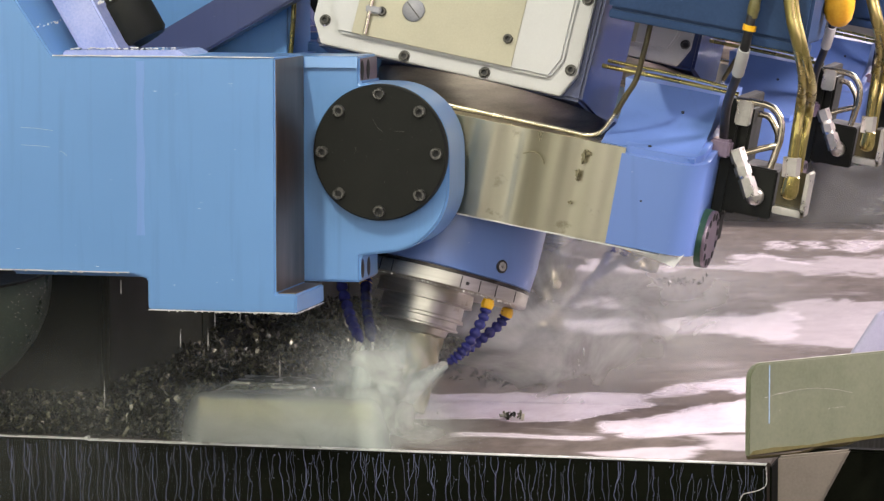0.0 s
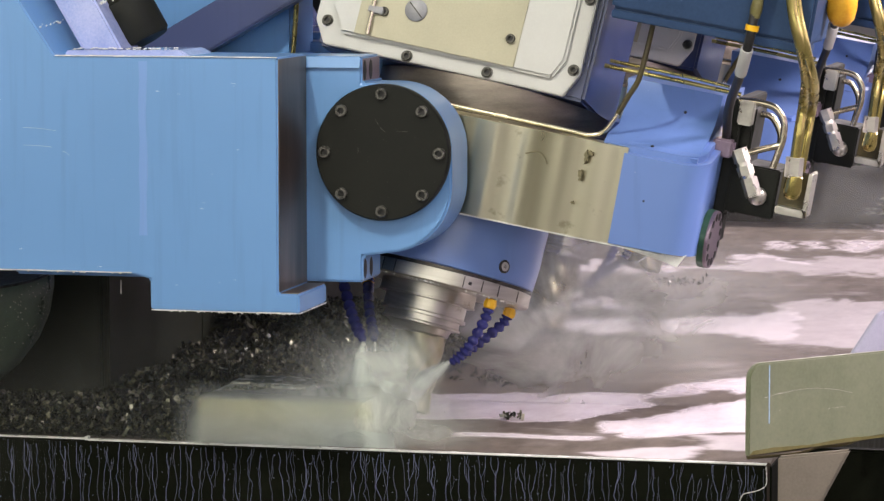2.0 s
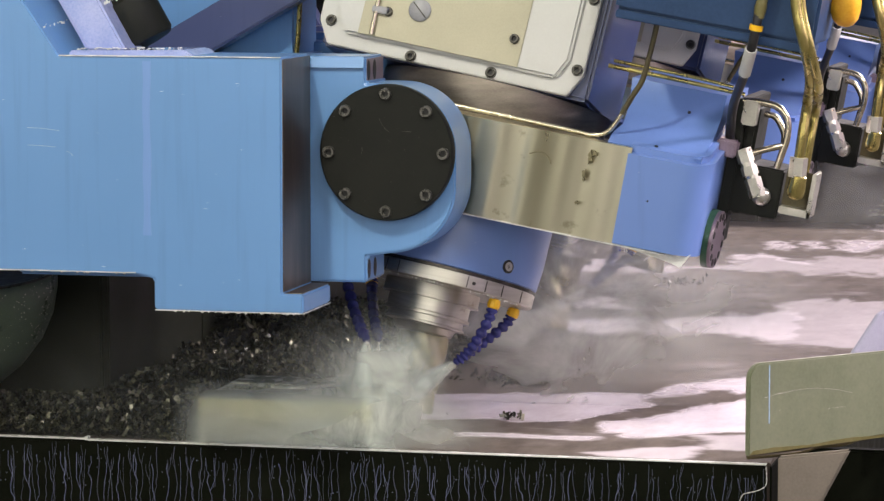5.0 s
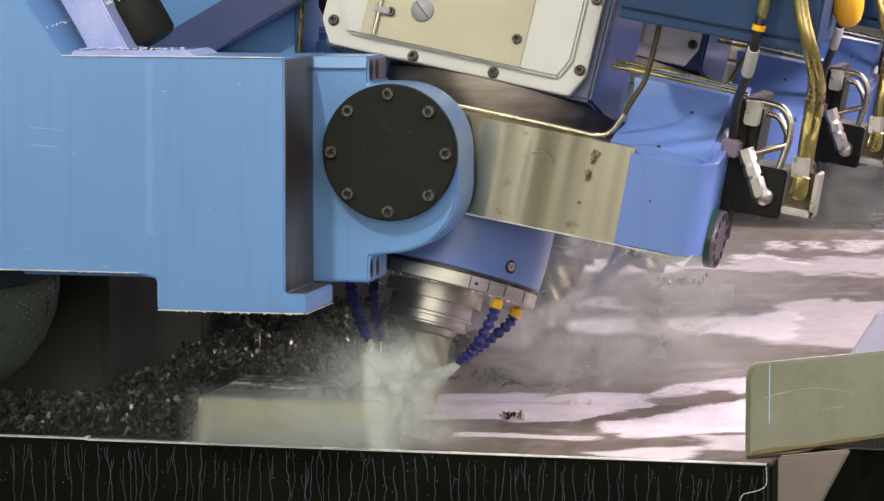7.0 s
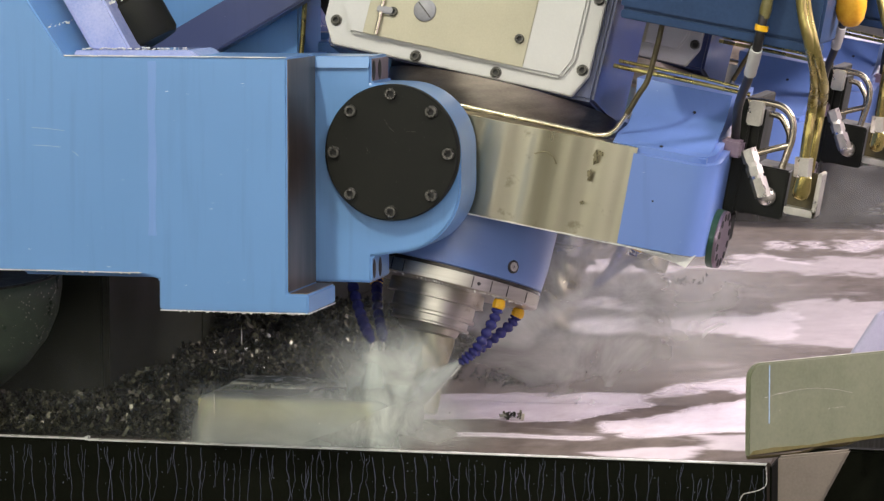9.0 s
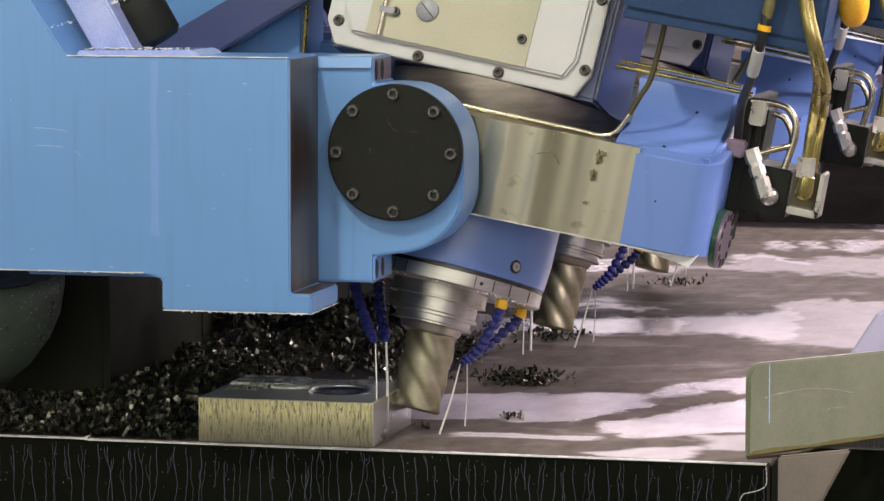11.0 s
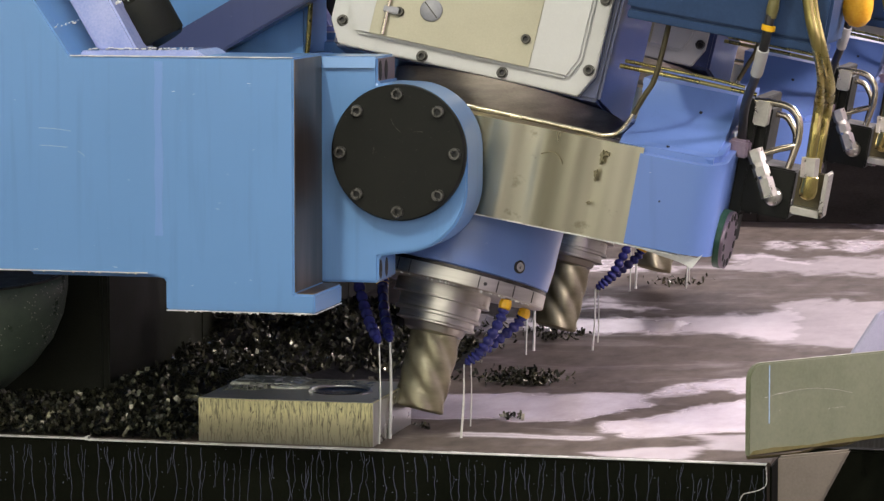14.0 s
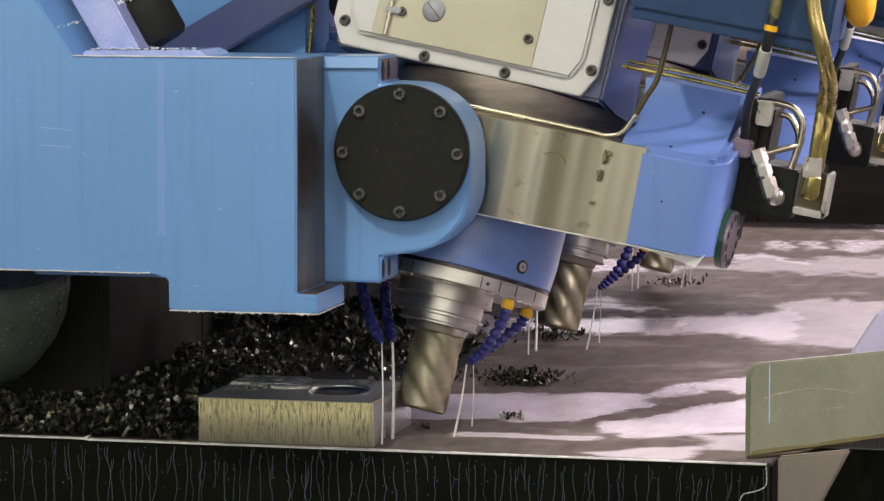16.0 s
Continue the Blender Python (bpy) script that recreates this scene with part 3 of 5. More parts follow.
# ---- the machine bed ----
def machine_bed():
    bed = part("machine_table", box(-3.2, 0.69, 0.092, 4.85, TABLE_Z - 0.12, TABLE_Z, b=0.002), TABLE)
    tagged(bed, "long steel machine table flooded with coolant, pale reflections painted on", "machine table", kind="structure")
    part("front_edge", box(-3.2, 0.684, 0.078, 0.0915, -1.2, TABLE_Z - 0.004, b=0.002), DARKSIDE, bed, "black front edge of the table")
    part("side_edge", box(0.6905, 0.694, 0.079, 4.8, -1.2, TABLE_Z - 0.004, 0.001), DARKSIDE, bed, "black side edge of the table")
    # white strips; the gleam of the wet edge is in their colour
    lip = bmesh.new()
    box(-3.2, -0.5795, 0.0745, 0.0915, TABLE_Z - 0.001, TABLE_Z + 0.001, 0.0006, lip)
    box(-0.583, -0.5765, 0.0745, 0.0915, TABLE_Z - 0.002, TABLE_Z + 0.0045, 0.0008, lip)
    box(-0.5765, 0.6845, 0.0745, 0.0915, TABLE_Z - 0.0026, TABLE_Z - 0.0005, 0.0006, lip)
    part("edge_lip", lip, LIP, bed, "wet lip along the edge with a painted bright glint")
    foam = [(0.684, 0.0745, -0.549), (0.6855, 0.0745, -0.565), (0.684, 0.0745, -0.583), (0.672, 0.0745, -0.592), (0.655, 0.0745, -0.597), (0.643, 0.0745, -0.602), (0.637, 0.0745, -0.62), (0.635, 0.0745, -0.66)]
    part("foam_line", tube(foam, lambda t: 0.0005 + 0.0009 * math.sin(t * 40) ** 4, 6), LIP, bed, "foam line round the table corner")
    # dried runs of coolant down the black edge
    rnd = random.Random(5)
    bm = bmesh.new()
    x = -0.80
    while x < 0.67:
        x += rnd.uniform(0.006, 0.026)
        z = TABLE_Z - 0.008 - rnd.random() ** 2 * 0.03
        px, way = x, []
        stop = -0.70 if rnd.random() < 0.88 else rnd.uniform(-0.66, -0.58)
        while z > stop:
            way.append((px, 0.0772, z))
            z -= rnd.uniform(0.006, 0.012)
            px += rnd.gauss(0, 0.0016)
        if len(way) < 4:
            continue
        tube(way, rnd.uniform(0.00022, 0.00055), 5, bm=bm, straight=True)
        if rnd.random() < 0.3 and len(way) > 2:
            k = min(rnd.randrange(2, 7), len(way) - 1)
            j = way[k]
            s = rnd.choice((-1, 1))
            tube([(j[0] + s * 0.006, 0.0772, j[2] + 0.030), (j[0] + s * 0.0065, 0.0772, j[2] + 0.019), (j[0] + s * 0.003, 0.0772, j[2] + 0.007), j], 0.00035, 5, bm=bm, straight=True)
    for _ in range(120):
        r = rnd.uniform(0.0006, 0.0014)
        bmesh.ops.create_icosphere(bm, subdivisions=1, radius=r, matrix=Matrix.Translation((rnd.uniform(-0.8, 0.67), 0.0775, TABLE_Z - rnd.uniform(0.005, 0.09))))
    tagged(part("coolant_run", bm, DRIP, bed, "pale dried coolant runs"), kind="stuff")


machine_bed()


def edge_runs():
    """Branching threads of coolant that run down the black edge while the pump works."""
    rnd = random.Random(41)
    bm = bmesh.new()
    x = -0.80
    while x < 0.66:
        x += rnd.uniform(0.018, 0.040)
        z, px, way = TABLE_Z - 0.004 - rnd.random() ** 2 * 0.02, x, []
        while z > -0.72:
            way.append((px, 0.0755, z))
            z -= rnd.uniform(0.006, 0.013)
            px += rnd.gauss(0, 0.0022)
        tube(way, rnd.uniform(0.0003, 0.00065), 5, bm=bm, straight=True)
        if rnd.random() < 0.45:
            j, side = way[rnd.randrange(3, 7)], rnd.choice((-1, 1))
            tube([(j[0] + side * 0.008, 0.0755, TABLE_Z - 0.005), (j[0] + side * 0.0085, 0.0755, j[2] + 0.02), (j[0] + side * 0.004, 0.0755, j[2] + 0.008), j], 0.00045, 5, bm=bm, straight=True)
    for _ in range(60):
        bmesh.ops.create_icosphere(bm, subdivisions=1, radius=rnd.uniform(0.0007, 0.0015), matrix=Matrix.Translation((rnd.uniform(-0.8, 0.66), 0.0755, TABLE_Z - rnd.uniform(0.004, 0.12))))
    return tagged(part("coolant_threads", bm, THREAD), "pale blue threads of coolant running down the edge", "coolant", kind="stuff")


THREADS = edge_runs()


def workpiece():
    z0 = TABLE_Z
    ob = holder("workpiece", "wet aluminium plate part-milled, lying on the table edge", "workpiece", pose(0, 0, z0))
    h = 0.0805
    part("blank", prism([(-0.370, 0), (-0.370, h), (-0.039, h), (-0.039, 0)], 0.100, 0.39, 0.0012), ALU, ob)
    step = prism([(-0.30, h), (-0.295, h + 0.0016), (-0.20, h + 0.002), (-0.10, h + 0.0016), (-0.09, h)], 0.30, 0.385, 0)
    part("top_face", box(-0.3685, -0.0405, 0.1015, 0.3885, h - 0.0005, h + 0.0009, 0.0003), WETTOP, ob, "wet polished top face")
    part("raised_web", step, BURR, ob, "raised part-cut web, wet with coolant")
    burr = bmesh.new()
    rb = random.Random(8)
    for k in range(46):
        t = k / 45
        c = (-0.352 + 0.10 * t, 0.205 + 0.055 * t + 0.012 * math.sin(t * 9), h + 0.001)
        bmesh.ops.create_icosphere(burr, subdivisions=1, radius=1.0, matrix=Matrix.Translation(c) @ Matrix.Diagonal((rb.uniform(0.003, 0.006), rb.uniform(0.006, 0.014), rb.uniform(0.003, 0.009), 1)))
    part("burr", burr, BURR, ob, "ragged olive burr along the cut", smooth=40)
    # a flat disc on the plate; the pocket's dark is in its colour
    pocket = moved(lathe([(0.052, 0.0), (0.052, 0.0012), (0.046, 0.0016), (0.044, 0.0008)], 40), pose(-0.135, 0.235, h + 0.0012))
    part("milled_pocket", pocket, GLOSS_BLACK, ob, "round milled pocket drawn as a dark disc", smooth=40)
    wall = [(-0.135 + 0.056 * math.cos(a * 0.2), 0.235 + 0.056 * math.sin(a * 0.2), h + 0.001 + 0.003 * math.sin(a * 0.14)) for a in range(-3, 19)]
    part("pocket_wall", tube(wall, 0.0042, 8, straight=True), POLISHED, ob, "bright wet wall round the pocket", smooth=60)
    rim = [(-0.33, 0.30, h), (-0.30, 0.262, h), (-0.25, 0.25, h), (-0.21, 0.262, h), (-0.185, 0.28, h)]
    part("web_edge", moved(tube(rim, 0.006, 8), pose(0, 0, 0.001)), LAND, ob, "bright wet edge of the web", smooth=60)
    part("rear_land", prism([(-0.366, h), (-0.362, h + 0.006), (-0.25, h + 0.005), (-0.215, h)], 0.285, 0.386, 0.001), LAND, ob, "wet land at the corner of the plate")
    part("end_face", box(-0.0392, -0.0375, 0.1015, 0.3885, 0.001, h - 0.001, 0.0003), POLISHED, ob, "glassy wet end face")


workpiece()


def chips():
    rnd = random.Random(11)
    verts, faces = [], []

    def height(x, y):
        h = 0.0
        if x < -0.68 and y > 0.5:
            return 0.0
        left = min(1.0, max(0.0, (-0.385 - x) / 0.25))
        h += (0.085 - 0.045 * min(1.0, max(0.0, (-0.5 - x) / 0.2))) * left * min(1.0, (y - 0.03) / 0.25) * (0.7 + 0.5 * noise.noise((x * 5, y * 5, 1)))
        h += 0.075 * math.exp(-((y - 1.35) / 0.25) ** 2) * min(1, max(0, (-0.10 - x) / 0.2)) * (0.8 + 0.6 * noise.noise((x * 6, y * 6, 4)))
        h += 0.05 * math.exp(-((y - 0.62) / 0.16) ** 2 - ((x + 0.45) / 0.14) ** 2)
        return max(0.0, h)

    def chip(x, y, z, s):
        m = Matrix.Translation((x, y, z)) @ Euler((rnd.uniform(-1.2, 1.2), rnd.uniform(-1.2, 1.2), rnd.uniform(0, 6.3))).to_matrix().to_4x4()
        n, w, c = 3, s * rnd.uniform(0.35, 0.7), rnd.uniform(0.6, 1.9)
        b = len(verts)
        for i in range(n + 1):
            a = (i / n - 0.5) * c
            for k in (-0.5, 0.5):
                verts.append(tuple(m @ Vector((s * math.sin(a) / max(0.3, c) * 1.6, k * w * (1 - 0.3 * abs(i / n - 0.5)), s * (1 - math.cos(a))))))
        for i in range(n):
            faces.append((b + 2 * i, b + 2 * i + 1, b + 2 * i + 3, b + 2 * i + 2))

    count = 0
    while count < 8000:
        x, y = rnd.uniform(-0.97, -0.1), rnd.uniform(0.1, 2.1)
        if (-0.39 < x and y < 0.42) or (x < -0.69 and y > 0.5):
            continue
        h = height(x, y)
        if h < 0.012 and rnd.random() > 0.05:
            continue
        chip(x, y, TABLE_Z + 0.002 + h * rnd.uniform(0.75, 1.12), rnd.uniform(0.007, 0.017))
        count += 1
    for _ in range(1700):
        chip(rnd.uniform(-0.97, -0.378), rnd.uniform(0.094, 0.2), TABLE_Z + 0.002 + rnd.random() * 0.02, rnd.uniform(0.006, 0.012))
    for cx, cy, sx, sy, n in ((0.05, 1.0, 0.055, 0.03, 420), (0.135, 0.50, 0.016, 0.01, 24), (-0.03, 1.75, 0.035, 0.03, 150), (0.0, 0.345, 0.012, 0.01, 14), (0.05, 3.0, 0.05, 0.05, 70)):
        for _ in range(n):
            chip(cx + rnd.gauss(0, sx) * 0.8, cy + rnd.gauss(0, sy), TABLE_Z + 0.004 + rnd.random() ** 2 * (0.024 if n > 100 else 0.006), rnd.uniform(0.006, 0.012))
    tagged(loose("metal_chips", verts, faces, CHIP, None, "heap of wet curled aluminium chips on the table"), category="metal chips")
    # the packed body of the heap; its near-black is the shade between loose chips
    bm = bmesh.new()
    nx, ny = 70, 70
    grid = [[bm.verts.new((-1.5 + 1.52 * i / nx, 0.1 + 2.0 * j / ny, TABLE_Z - 0.004 + 0.85 * height(-1.5 + 1.52 * i / nx, 0.1 + 2.0 * j / ny))) for j in range(ny + 1)] for i in range(nx + 1)]
    for i in range(nx):
        for j in range(ny):
            bm.faces.new((grid[i][j], grid[i + 1][j], grid[i + 1][j + 1], grid[i][j + 1]))
    ob = part("chip_heap", bm, NEAR_BLACK, None, smooth=60)
    tagged(ob, "packed bed of swarf, shade between the chips put into its colour", "metal chips", kind="stuff")


chips()


def way_cover():
    """Dark sheets added to fill the dark area along the bed, behind the chips."""
    ob = holder("way_cover", "added dark backing sheets along the bed", "machine cover")
    for i in range(7):
        x = -0.95 + 0.006 * (i % 2)
        part("backing_sheet", box(x - 0.02, x, 0.56 + 0.62 * i, 1.178 + 0.62 * i, TABLE_Z, 0.2, 0.003), NEAR_BLACK, ob)
        part("apron_sheet", box(-0.702 + 0.003 * (i % 2), -0.688, 0.53 + 0.62 * i, 1.148 + 0.62 * i, TABLE_Z, -0.285, 0.003), APRON, ob, "dark oily apron sheet")
    part("apron_front", box(-1.6, -0.704, 0.53, 0.545, TABLE_Z, -0.285, 0.003), APRON, ob, "dark oily apron sheet")


way_cover()


def bed_end():
    # Sheets added to hide lit floor and wall beyond and beside the bed.
    ob = holder("bed_end_panel", "added dark sheets filling the dark beyond the bed", "machine cover")
    for i in range(6):
        x = -3.2 + 0.8 * i
        part("panel_sheet", box(x, x + 0.797, 4.9, 4.95, FLOOR_Z, -0.30, 0.004), END_SHEET, ob)
    side = part("dark_side_fill", box(0.70, 2.4, 0.30, 0.33, FLOOR_Z, -0.549, 0.004), DARKSIDE)
    tagged(side, "added black sheet filling the dark beside the bed", "machine cover")


bed_end()


def gantry_beam():
    # Out of view above the heads, added to keep lamp light off them.
    ob = part("gantry_beam", box(-2.4, 0.62, 0.35, 5.0, 0.80, 1.7, 0.02), BLUE_DEEP)
    tagged(ob, "unseen blue beam added to shade the milling heads", "gantry beam")
    part("shade_beam_end", box(0.621, 1.6, 0.35, 1.3, 0.80, 1.7, 0.02), BLUE_DEEP, ob)
    return ob


SHADE_BEAM = gantry_beam()


def guard():
    """The bent sheet guard beside the table, on its post."""
    turn = pose(0.6655, -0.01, 0, 0, 0, 51)
    ob = holder("splash_guard", "olive grey painted sheet guard with oily lower edge", "guard")
    top, low = -0.357, -0.519
    plate = prism([(0, low), *arc(0.03, top - 0.03, 0.03, 180, 92, 6), (0.5, top - 0.004), (0.5, low + 0.01)], 0.0, 0.012, 0.0025)
    part("plate", moved(plate, turn), GUARD, ob)
    # the pale line paints a glint on the upper edge
    part("wet_glint", moved(tube([(0.028, 0.004, top), (0.2, 0.004, top - 0.0015), (0.5, 0.004, top - 0.0035)], 0.0008, 6), turn), FITTING, ob, "painted bright glint on the wet upper edge")
    part("hem", moved(tube([(0.004, 0.006, low - 0.001), (0.12, 0.006, low - 0.004), (0.17, 0.006, low + 0.002), (0.23, 0.006, low), (0.3, 0.006, low + 0.008), (0.5, 0.006, low + 0.012)], 0.0055, 10), turn), RUST, ob, "oily brown rolled hem")
    part("back_plate", moved(prism([(0.27, low), (0.27, -0.395), (0.30, -0.362), (0.36, -0.30), (0.6, -0.2), (0.6, low)], 0.045, 0.055, 0.002), turn), LAVENDER, ob)
    wave = [(0.001, low + 0.002), *[(0.01 + 0.049 * i, low + 0.009 + 0.002 * math.sin(i * 1.7)) for i in range(11)], (0.5, low + 0.004)]
    part("grime_band", moved(prism(wave, -0.0012, 0.0005, 0), turn), GRIME, ob, "yellow-brown grime along the lower edge")
    part("post", prism([(0.711, FLOOR_Z), (0.711, -0.524), (0.838, -0.507), (0.79, -0.60), (0.755, -0.72), (0.74, FLOOR_Z)], 0.03, 0.048, 0.004), POST, ob, "beige painted post")
    for x0, x1, z, sag in ((0.035, 0.25, -0.419, 0.012), (0.07, 0.074, -0.444, 0.0), (0.19, 0.235, -0.452, 0.001)):
        way = [(x0 + (x1 - x0) * k / 6, -0.0003, z + sag * math.sin(k / 6 * 2.6) - 1.3 * sag * (k / 6) ** 2) for k in range(7)]
        part("scratch", moved(tube(way, 0.0002, 5, straight=True), turn), FITTING, ob)
    part("scratch", moved(box(0.046, 0.0485, -0.0006, 0.002, -0.465, -0.363, 0.0002), turn), RUN_PALE, ob)


guard()


# ---- the milling heads ----
RING = pose(0, 0.43, 0, 0, 10.3, 0)
SPIN = pose(0, 0.43, 0, 0, 11.5, 0) @ pose(0, 0, 0, -12, 0, 0)
COVER = SPIN @ pose(0.0015, 0, 0.0125)
AXIS = 0.062              # of the spindle, sideways from the pivot


STREAMS = (((0.145, -0.1, -0.416), None, 0.0018), ((0.127, 0.045, -0.398), None, 0.0012), ((0.003, -0.206, -0.418), None, 0.0014), ((0.0072, -0.138, -0.409), None, 0.0026))


def bead_hose(path, r=0.0095, beads=9):
    def rad(s):
        k = (s * beads) % 1.0
        return r * (0.62 + 0.44 * math.sin(math.pi * min(1.0, k * 1.15)) ** 0.7) * (1.0 if s < 0.86 else 1.0 - (s - 0.86) * 3.2)
    return tube(path, rad, 14, steps=max(8, beads * 8 // (len(path) - 1)))


def milling_head():
    hd = holder("milling_head", "blue tilting gantry milling head with round black pivot cover", "milling head", group="milling heads on the gantry")
    # arm block with its stepped underside
    blk = part("arm_block", prism([(-1.3, -0.207), (-0.412, -0.2095), (-0.38, -0.218), (-0.38, -0.272), (-0.1085, -0.272), (-0.1085, -0.2385), (-0.146, -0.2385), (-0.146, 0.1735), (-0.5535, 0.1735), (-0.70, 0.388), (-1.3, 0.388)], -0.16, 0.022, 0.003), BLUE, hd)
    part("machined_face", box(-0.1462, -0.1445, -0.157, 0.022, -0.236, 0.17, 0.0005), RAW, blk, "bare brown steel side face")
    part("machined_ledge", box(-0.1445, -0.111, -0.156, 0.02, -0.2385, -0.237, 0.0004), RAW, blk)
    part("top_rib", prism([(-0.548, 0.17), (-0.548, 0.181), (-0.335, 0.1835), (-0.312, 0.17)], -0.12, 0.02, 0.003), REFLECT_BLUE, blk, "wet ledge along the arm, its pale reflection painted on")
    # yoke arm with its rounded end
    yoke = [(-0.7, 0.169), (-0.043, 0.169), (-0.043, 0.1215), *arc(0, 0, 0.121, 90, 0, 14), *arc(0, -0.06, 0.121, 0, -85, 14), (-0.042, -0.188), (-0.042, -0.2355), (-0.7, -0.2355)]
    arm = part("yoke_arm", prism(yoke, 0.026, 0.156, 0.004), BLUE, hd, smooth=30)
    wedge = prism([(-0.1455, 0.149), (-0.046, 0.149), (-0.046, 0.1675), (-0.1455, 0.1675)], 0.0195, 0.027, 0)
    for v in wedge.verts:
        if v.co.z > 0.16 and v.co.y < 0.023:
            v.co.y = 0.0257
    part("yoke_chamfer", wedge, BLUE, arm)
    # flat near-black ovals, the slots' inner shade as colour
    for z0, z1 in ((0.126, 0.162), (-0.23, -0.194)):
        for y in (0.058, 0.115):
            s = bmesh.new()
            tube([(-0.0435, y, z0), (-0.0425, y, (z0 + z1) / 2), (-0.0435, y, z1)], lambda t: 0.002 + 0.014 * math.sin(math.pi * t) ** 0.5, 12, bm=s)
            part("slot", moved(s, pose(-0.0422, 0, 0) @ Matrix.Diagonal((0.06, 0.75, 1, 1)) @ pose(0.043, 0, 0)), NEAR_BLACK, arm)
        part("step_face", box(-0.0438, -0.0425, 0.031, 0.151, z0 - 0.003, z1 + 0.003, 0.0004), PLUM, arm)
    # pivot cover with eight screws
    disc = part("pivot_cover", lathe([(0.1205, 0.0255), (0.1215, 0.022), (0.1215, 0.003), (0.119, 0.0)], 96, "Y", (0, 0, 0)), BLACK, hd, "round black pivot cover", smooth=40)
    disc.data.transform(Matrix.Diagonal((1, -1, 1, 1)))
    disc.data.flip_normals()
    for i in range(8):
        a = math.tau * i / 8
        cap_screw((0.1045 * math.sin(a), 0.002, 0.1045 * math.cos(a)), 0.0108, 0.010, disc)
    for p in ([(-0.012, -0.0003, 0.06), (-0.004, -0.0003, 0.046), (0.006, -0.0003, 0.037)], [(0.028, -0.0003, 0.038), (0.036, -0.0003, 0.0382), (0.046, -0.0003, 0.038)], [(0.05, -0.0003, -0.03), (0.051, -0.0003, -0.034), (0.051, -0.0003, -0.04)], [(-0.045, -0.0003, -0.002), (-0.043, -0.0003, 0.004), (-0.044, -0.0003, 0.009)]):
        part("scratch", tube(p, 0.0003, 5, 4), SCREW, disc)
    specks, rs = bmesh.new(), random.Random(21)
    for _ in range(46):
        a, q = rs.uniform(0, math.tau), 0.115 * math.sqrt(rs.random())
        bmesh.ops.create_icosphere(specks, subdivisions=1, radius=rs.uniform(0.0002, 0.0006), matrix=Matrix.Translation((q * math.cos(a), -0.0001, q * math.sin(a))) @ Matrix.Diagonal((1, 0.4, rs.uniform(0.8, 2.5), 1)))
    tagged(part("speck", specks, BOLT, disc, "small pale splashes on the cover"), kind="stuff")
    # back arm of the yoke
    part("rear_yoke_arm", prism(yoke, 0.72, 0.84, 0.004), BLUE, hd, smooth=30)
    part("yoke_bridge", box(-0.7, -0.3, 0.16, 0.72, -0.22, 0.15, 0.01), BLUE, hd)

    # gimbal ring: bare band in front, blue casting round the far end
    def ring_bar(x0, x1, y0, y1, z0, z1, b=0.004):
        return moved(box(x0, x1, y0, y1, z0, z1, b), RING)
    band = bmesh.new()
    n = 90
    prev = None
    for i in range(n + 1):
        x = -0.15 + (0.404 + 0.15) * i / n
        y = -0.268 + 0.0014 * math.cos(x * 96 + 0.4) + 0.0011 * math.cos(x * 57 + 1.2) + 0.0005 * math.cos(x * 210)
        ring = [band.verts.new((x + dx, y + dy, z)) for dx, dy, z in ((0.004, 0, 0.078), (0, 0, -0.098), (0, 0.09, -0.098), (0.004, 0.09, 0.078))]
        if prev:
            for k in range(4):
                band.faces.new((prev[k], ring[k], ring[(k + 1) % 4], prev[(k + 1) % 4]))
        prev = ring
    ring = part("gimbal_band", moved(band, RING), BAND, hd, "bare turned steel band with vertical sheen painted in", smooth=40)
    end = bmesh.new()
    plan = [(0.402, -0.27), (0.49, -0.27), *arc(0.50, -0.215, 0.055, -80, 0, 8), (0.555, -0.02), (0.402, -0.02)]
    lo = [end.verts.new((x, y, -0.097 + 0.02 * max(0, x - 0.45))) for x, y in plan]
    hi = [end.verts.new((x, y, 0.080 + 0.2 * (y + 0.27))) for x, y in plan]
    end.faces.new(lo)
    end.faces.new(hi)
    for i in range(len(plan)):
        j = (i + 1) % len(plan)
        end.faces.new((lo[i], lo[j], hi[j], hi[i]))
    bmesh.ops.recalc_face_normals(end, faces=end.faces)
    rim = [e for e in end.edges if all(v in hi for v in e.verts) and min(v.co.x for v in e.verts) > 0.403 and max(v.co.y for v in e.verts) < 0.1]
    rim += [e for e in end.edges if {e.verts[0], e.verts[1]} == {hi[0], hi[1]}]
    bmesh.ops.bevel(end, geom=rim, offset=0.012, segments=4, affect="EDGES")
    part("gimbal_end", moved(end, RING), BLUE_DEEP, hd, "blue rounded gimbal casting", smooth=35)
    slope = bmesh.new()
    pr = [(-0.255, 0.080), (-0.21, 0.0945), (-0.165, 0.108), (-0.125, 0.126), (-0.095, 0.150), (-0.078, 0.188), (0.2, 0.190), (0.2, 0.05), (-0.24, 0.05)]
    a = [slope.verts.new((0.352 + 0.16 * max(0, 0.19 - z) * (1 if z > 0.1 else 0.4), y, z)) for y, z in pr]
    b = [slope.verts.new((0.532, y, z)) for y, z in pr]
    slope.faces.new(a)
    slope.faces.new(b)
    for i in range(len(pr)):
        j = (i + 1) % len(pr)
        slope.faces.new((a[i], a[j], b[j], b[i]))
    part("gimbal_saddle", moved(slope, RING), BLUE_DEEP, hd, smooth=40)
